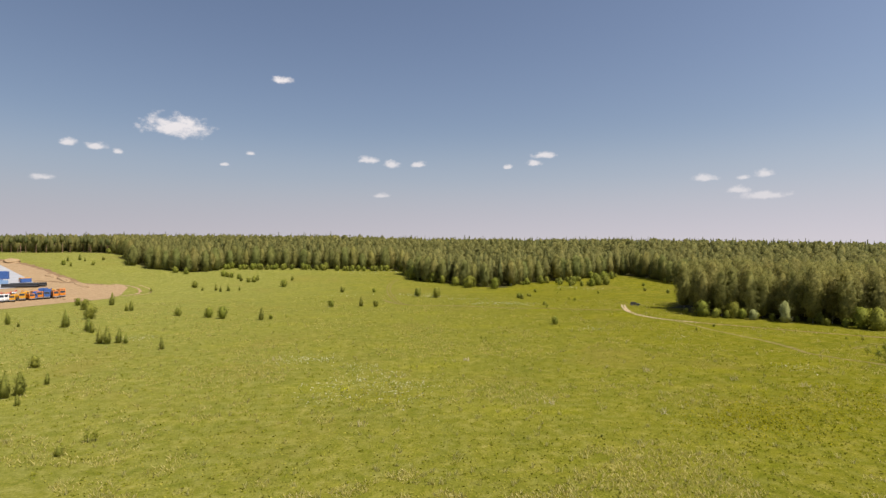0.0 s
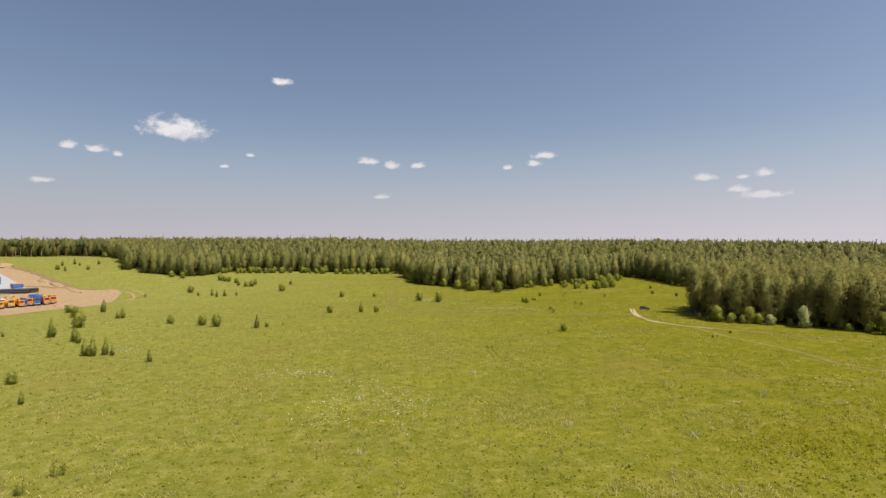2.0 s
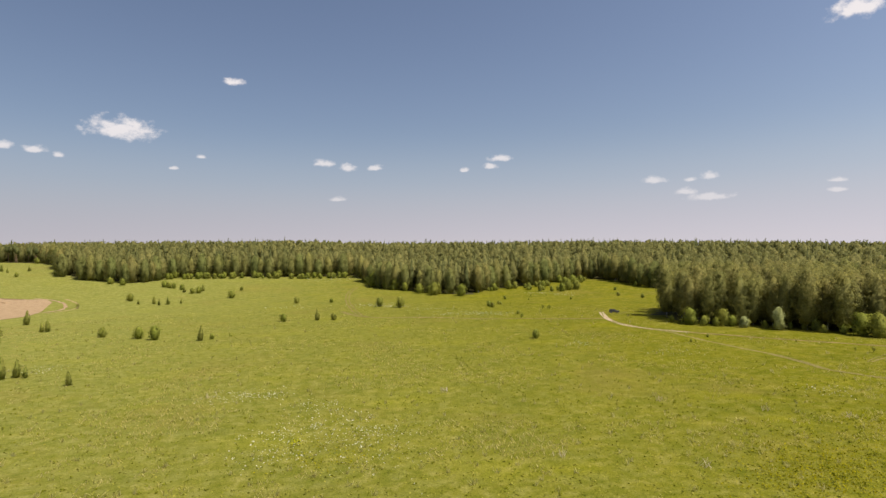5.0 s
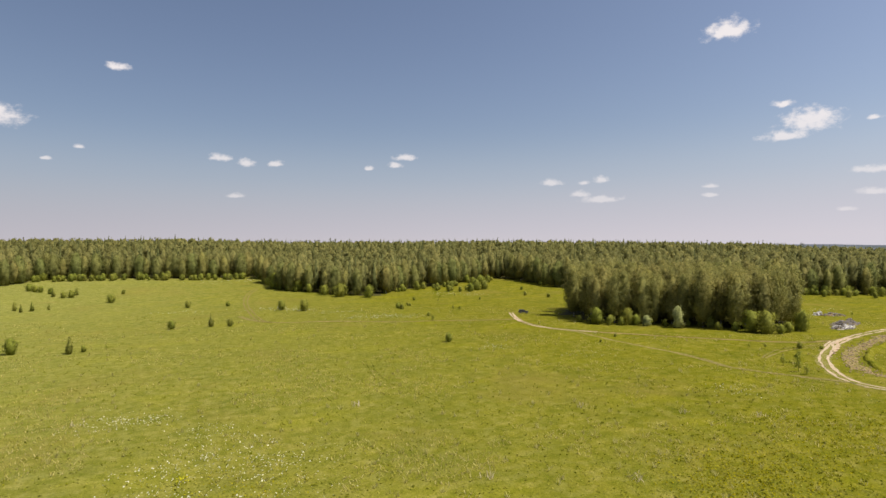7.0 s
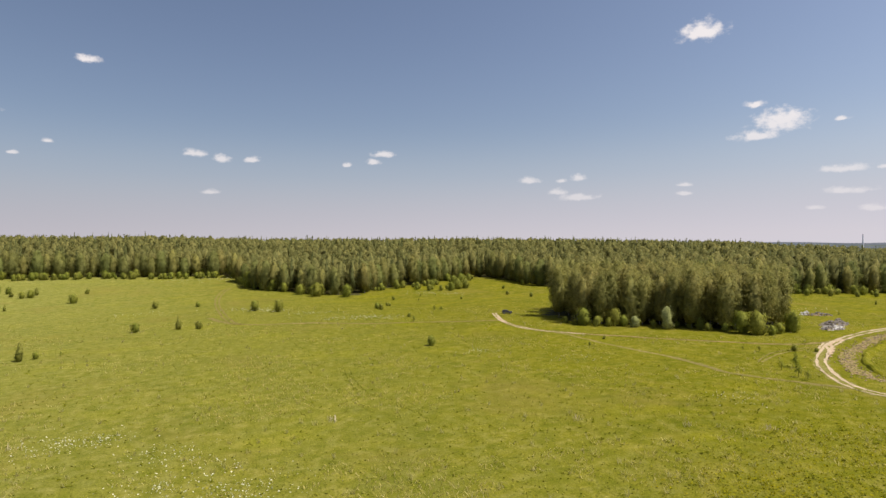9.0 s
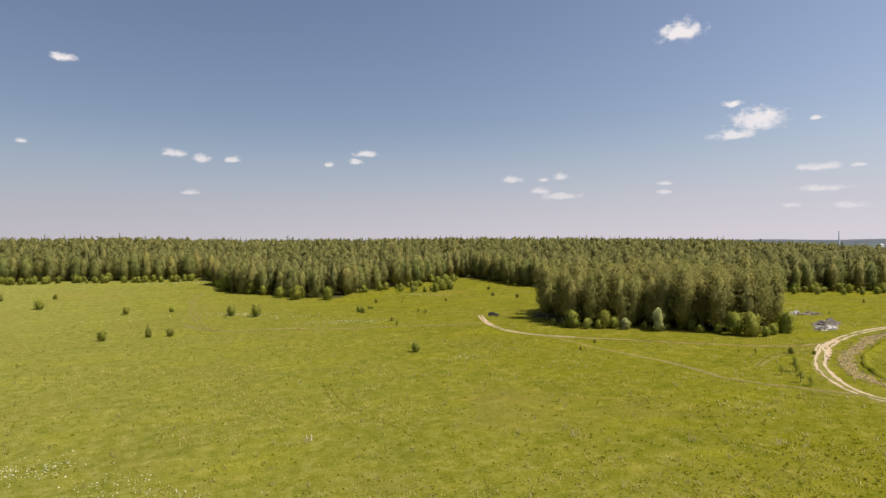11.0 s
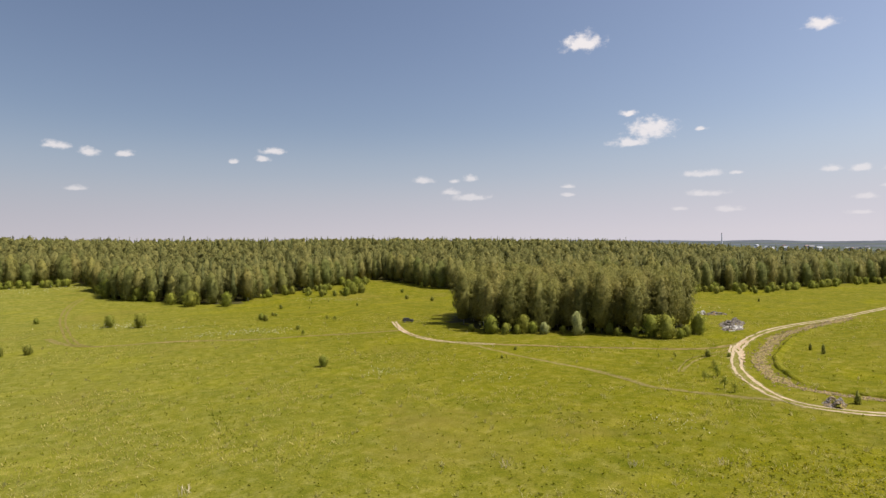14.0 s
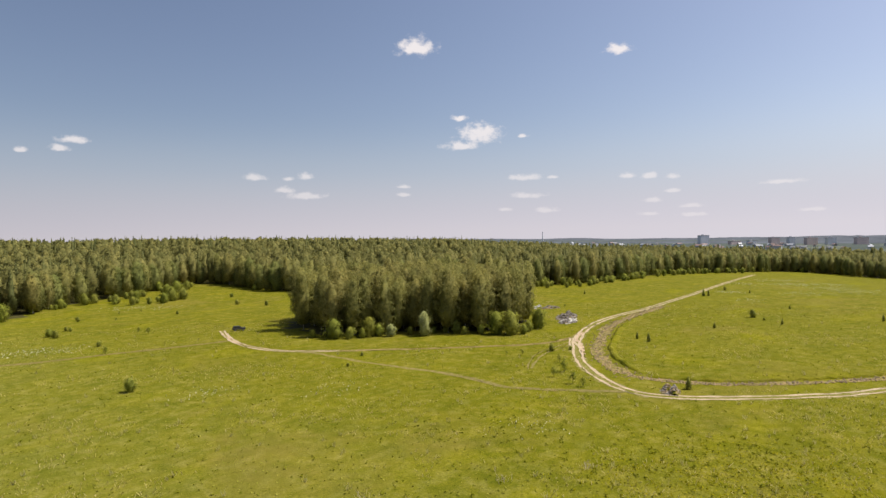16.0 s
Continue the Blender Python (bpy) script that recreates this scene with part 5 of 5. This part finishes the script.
def make_town():
    rng = np.random.default_rng(61)
    for x, y, w, d, h, wall in ((2410, 792, 48, 18, 37, "grey"), (2469, 554, 46, 16, 38, "brick"), (2479, 500, 30, 16, 40, "grey"), (2489, 438, 54, 16, 37, "brick"), (2497, 378, 40, 16, 36, "grey"),
                                (2439, 685, 60, 16, 20, "brick"), (2453, 628, 40, 16, 22, "grey"), (2640, 300, 60, 16, 36, "brick"), (2690, 210, 50, 16, 34, "grey"), (2700, 120, 60, 16, 36, "brick")):
        apartment_block(x, y, w * 0.85, d, h * (1.0 if w == 48 else 0.72), wall, math.degrees(math.atan2(y - 74, x - 15)) + rng.uniform(34, 48), {"grey": "tall grey panel apartment block in the hazy distance", "brick": "reddish brick apartment block in the hazy distance", "white": ""}[wall])
    roofs = (ROOF_METAL, ROOF_RED, ROOF_METAL, ROOF_DARK)
    for i in range(80):
        a, r = radians(rng.uniform(60, 97)), rng.uniform(1450, 2450)
        x, y = r * math.sin(a), 40 + r * math.cos(a)
        L, W, H = rng.uniform(9, 24), rng.uniform(8, 12), rng.uniform(4, 8)
        house = new("far_house")
        tagged(house, "small pale house with a pitched roof in the far valley", "house", "houses of the far town")
        part("wall", box_bm(W, L, H, (0, 0, H / 2)), WALLS["white"], house)
        bm = bmesh.new()
        pts = [(-W / 2 - 0.6, H), (W / 2 + 0.6, H), (0, H + W * 0.38)]
        rows = [[bm.verts.new((px, sgn * (L / 2 + 0.6), pz)) for px, pz in pts] for sgn in (-1, 1)]
        bm.faces.new(rows[0])
        bm.faces.new(rows[1][::-1])
        for k in range(3):
            bm.faces.new((rows[0][(k + 1) % 3], rows[0][k], rows[1][k], rows[1][(k + 1) % 3]))
        part("roof", bm, roofs[i % 4], house)
        house.matrix_basis = pose(x, y, land(x, y) - 0.3, 0, 0, rng.uniform(0, 180))
    mast = new("chimney_mast")
    tagged(mast, "thin tall chimney far off on the horizon", "chimney")
    bm = bmesh.new()
    limb(bm, (0, 0, 0), (0, 0, 52), 3.0, 1.6, 12)
    part("shaft", bm, WALLS["grey"], mast)
    bm = bmesh.new()
    limb(bm, (0, 0, 52), (0, 0, 54), 1.9, 1.9, 12)
    part("rim", bm, ROOF_RED, mast)
    a = radians(58.4)
    x, y = 5 + 2700 * math.sin(a), 58 + 2700 * math.cos(a)
    mast.matrix_basis = pose(x, y, land(x, y) - 1)


make_town()


# ---- grass, weeds and flowers ----
def tuft_material(name, lo, hi, translucent=0.3):
    m, nt, b = material(name, 0.9, 0.05)
    geo = nt.nodes.new("ShaderNodeNewGeometry")
    c = ramp(nt, geo.outputs["Random Per Island"], [(0.0, lo), (1.0, hi)])
    nt.links.new(c, b.inputs["Base Color"])
    tr = nt.nodes.new("ShaderNodeBsdfTranslucent")
    nt.links.new(c, tr.inputs["Color"])
    mixer = nt.nodes.new("ShaderNodeMixShader")
    mixer.inputs[0].default_value = translucent
    nt.links.new(b.outputs[0], mixer.inputs[1])
    nt.links.new(tr.outputs[0], mixer.inputs[2])
    nt.links.new(mixer.outputs[0], nt.nodes["Material Output"].inputs[0])
    return m


BARE = [ROAD, BRANCH, SHORTCUT, DITCH, WEST_TRACK]


def sow(rng, n, r0, r1, power=1.6):
    """Points over the meadow, denser near its middle, clear of road and woods."""
    az = np.radians(rng.uniform(-50, 92, n))
    r = r0 + (r1 - r0) * rng.uniform(0, 1, n) ** power
    x, y = 5 + r * np.sin(az), 35 + r * np.cos(az)
    keep = np.ones(n, bool)
    for line in BARE:
        pts = np.array([(p.x, p.y) for p in along(line, 4)])
        for k in range(0, len(pts), 60):
            d = np.hypot(x[:, None] - pts[None, k:k + 60, 0], y[:, None] - pts[None, k:k + 60, 1]).min(1)
            keep &= d > (4.2 if line is DITCH else 2.6)
    keep &= ~((np.hypot(x - 170, y - 225) < 48) | ((x < -150) & (y > 270)))
    x, y = x[keep], y[keep]
    d = np.hypot(x, y - 40)
    keep = d < 310
    x, y = x[keep], y[keep]
    return np.stack([x, y, np.zeros(len(x))], 1)


def blades(rng, pts, wide, tall, lean=0.35):
    n = len(pts)
    a = rng.uniform(0, 6.283, n)
    h = tall * rng.uniform(0.5, 1.3, n)
    u = np.stack([np.cos(a), np.sin(a), np.zeros(n)], 1) * (wide * rng.uniform(0.5, 1.3, n))[:, None]
    v = np.stack([rng.normal(0, lean, n), rng.normal(0, lean, n), np.ones(n)], 1) * (h / 2)[:, None]
    return pts + v * 0.95, u, v


def make_grass():
    rng = np.random.default_rng(81)
    up = np.array([0.0, 0.0, 1.0])
    p = sow(rng, 60000, 18, 300, 1.3)
    p[:, 2] = rng.uniform(0.03, 0.10, len(p))
    u, v = leaf_axes(rng, np.tile(up, (len(p), 1)) + rng.normal(0, 0.3, (len(p), 3)), rng.uniform(0.05, 0.17, len(p)))
    tagged(quads_mesh("grass_tufts", p, u, v, tuft_material("green grass tufts", (0.16, 0.175, 0.012), (0.32, 0.29, 0.05))), "rough tufts of green and yellowish meadow grass", "grass", kind="stuff")
    # pale seed heads in drifts
    q = sow(rng, 190000, 18, 300, 1.5)
    f = np.array([noise.noise(Vector((a * 0.04, b * 0.04, 3.0))) + 0.6 * noise.noise(Vector((a * 0.22, b * 0.22, 9.0))) for a, b, _ in q])
    q = q[f > 0.16]
    c, u, v = blades(rng, q, 0.052, 0.38, 0.7)
    tagged(quads_mesh("seed_heads", c, u, v, tuft_material("pale seed heads", (0.38, 0.33, 0.07), (0.62, 0.53, 0.22), 0.5)), "pale drifts of dry grass seed heads", "grass", kind="stuff")
    # small bright bunches of tall pale grass
    q = sow(rng, 900, 22, 260, 1.1)
    q = np.concatenate([q + np.stack([rng.normal(0, 0.17, len(q)), rng.normal(0, 0.17, len(q)), np.zeros(len(q))], 1) for _ in range(13)])
    c, u, v = blades(rng, q, 0.042, 0.7, 0.35)
    tagged(quads_mesh("pale_grass", c, u, v, tuft_material("tall pale grass", (0.40, 0.36, 0.09), (0.60, 0.54, 0.22), 0.6)), "bunches of tall pale grass in the meadow", "grass", kind="stuff")
    # dark broad-leaved weeds in scattered colonies
    w = sow(rng, 1100, 30, 300, 0.8)
    for x, y, r, n in ((54, 80, 7, 60), (66, 91, 8, 90), (80, 84, 10, 60), (92, 103, 9, 60), (60, 128, 9, 40), (104, 92, 10, 70), (96, 126, 8, 35), (118, 78, 11, 50), (-60, 130, 12, 40), (-30, 100, 10, 25)):
        w = np.concatenate([w, np.stack([rng.normal(x, r, n), rng.normal(y, r * 0.8, n), np.zeros(n)], 1)])
    k = np.repeat(np.arange(len(w)), 14)
    d = rng.normal(0, 1, (len(k), 3)) * rng.uniform(0.10, 0.26, (len(w), 1))[k]
    p = w[k] + d * (1, 1, 0.6) + (0, 0, 0.16)
    p[:, 2] = np.maximum(p[:, 2], 0.03)
    u, v = leaf_axes(rng, d + (0, 0, 0.25), rng.uniform(0.05, 0.10, len(k)))
    tagged(quads_mesh("weeds", p, u, v, tuft_material("dark weeds", (0.150, 0.165, 0.007), (0.235, 0.232, 0.015))), "dark green broad-leaved weeds among the grass", "weeds", kind="stuff")
    # yellow herbs in flower between the weeds
    h = np.concatenate([np.stack([rng.normal(x, r, n), rng.normal(y, r * 0.7, n), rng.uniform(0.1, 0.4, n)], 1) for x, y, r, n in ((66, 94, 8, 1500), (58, 88, 6, 700), (90, 100, 9, 1100), (-4, 112, 5, 300), (100, 88, 9, 900), (250, 140, 30, 2600))])
    u, v = leaf_axes(rng, np.tile(up, (len(h), 1)) + rng.normal(0, 0.3, (len(h), 3)), rng.uniform(0.06, 0.13, len(h)))
    tagged(quads_mesh("yellow_herbs", h, u, v, tuft_material("yellow herbs", (0.20, 0.185, 0.003), (0.32, 0.275, 0.006))), "swathes of yellow-green flowering herbs in the grass", "flowers", kind="stuff")
    # trodden dark wheel track in the near grass
    t = [(p.x + s + rng.normal(0, 0.14), p.y + rng.normal(0, 0.14), rng.uniform(0.05, 0.25)) for p in along(NEAR_RUT, 0.35) for s in (-0.7, 0.7) for _ in range(2) if rng.uniform() < 0.55]
    t = np.array(t)
    u, v = leaf_axes(rng, np.tile(up, (len(t), 1)) + rng.normal(0, 0.4, (len(t), 3)), rng.uniform(0.05, 0.13, len(t)))
    tagged(quads_mesh("trodden_plants", t, u, v, tuft_material("trodden plants", (0.13, 0.15, 0.012), (0.21, 0.21, 0.024))), "dark trodden plants along an old wheel track", "weeds", kind="stuff")
    # white umbels
    spots = [(-81, 188, 5, 160), (-24, 148, 5, 200), (-17, 149, 4, 120), (-11, 121, 5, 220), (0, 119, 6, 200), (4, 119, 5, 120), (-7, 138, 5, 140), (-2, 128, 7, 160), (-12, 112, 5, 120), (4, 108, 6, 120), (57, 276, 7, 260), (66, 272, 6, 200), (45, 279, 6, 160),
             (26, 318, 5, 160), (18, 322, 5, 120), (10, 330, 9, 260), (118, 365, 8, 220), (130, 352, 8, 140), (40, 300, 8, 200), (70, 190, 5, 120), (90, 170, 6, 100), (95, 125, 5, 90), (-30, 330, 10, 160)]
    far = [(333, 157, 6, 150), (412, 143, 12, 340), (389, 118, 12, 340), (372, 106, 12, 300), (430, 128, 14, 340), (345, 125, 10, 200), (400, 165, 8, 160), (300, 140, 6, 80), (460, 160, 14, 300), (-20, 480, 12, 300), (0, 486, 10, 300), (240, 215, 8, 120)]
    pts = []
    for x, y, r, n in spots + far:
        n = int(n * (0.9 if y < 200 else 0.55))
        a = np.stack([x + rng.normal(0, r * 0.75, n), y + rng.normal(0, r * 0.6, n), np.zeros(n)], 1)
        a[:, 2] = [land(px, py) + rng.uniform(0.45, 0.9) for px, py, _ in a]
        pts.append(a)
    pts = np.concatenate(pts)
    u, v = leaf_axes(rng, np.tile((0.0, 0.0, 1.0), (len(pts), 1)), rng.uniform(0.05, 0.12, len(pts)) * np.clip(np.hypot(pts[:, 0], pts[:, 1] - 40) / 170, 1, 1.45))
    tagged(quads_mesh("white_flowers", pts, u, v, tuft_material("white umbel flowers", (0.40, 0.40, 0.22), (0.72, 0.71, 0.54))), "patches of white umbel flowers in the meadow", "flowers", kind="stuff")
    y = np.stack([rng.normal(-9.2, 0.5, 80), rng.normal(117.5, 0.5, 80), rng.uniform(0.2, 0.9, 80)], 1)
    u, v = leaf_axes(rng, np.tile((0.0, 0.0, 1.0), (80, 1)), rng.uniform(0.06, 0.13, 80))
    tagged(quads_mesh("yellow_flowers", y, u, v, tuft_material("bright yellow flowers", (0.32, 0.32, 0.01), (0.50, 0.47, 0.02))), "bright yellow flowering plant among white flowers", "flowers", kind="stuff")
    plumes = [(20, 146), (86, 111), (-30, 151), (19.5, 144.5), (48, 96), (60, 128), (-5, 95), (30, 104), (75, 118)]
    pts = np.concatenate([np.stack([rng.normal(x, 0.5, 16), rng.normal(y, 0.5, 16), np.zeros(16)], 1) for x, y in plumes])
    c, u, v = blades(rng, pts, 0.045, 0.9, 0.4)
    tagged(quads_mesh("dry_plumes", c, u, v, tuft_material("dry plumes", (0.50, 0.42, 0.24), (0.70, 0.60, 0.42))), "tall dry pinkish grass plumes", "grass", kind="stuff")


make_grass()
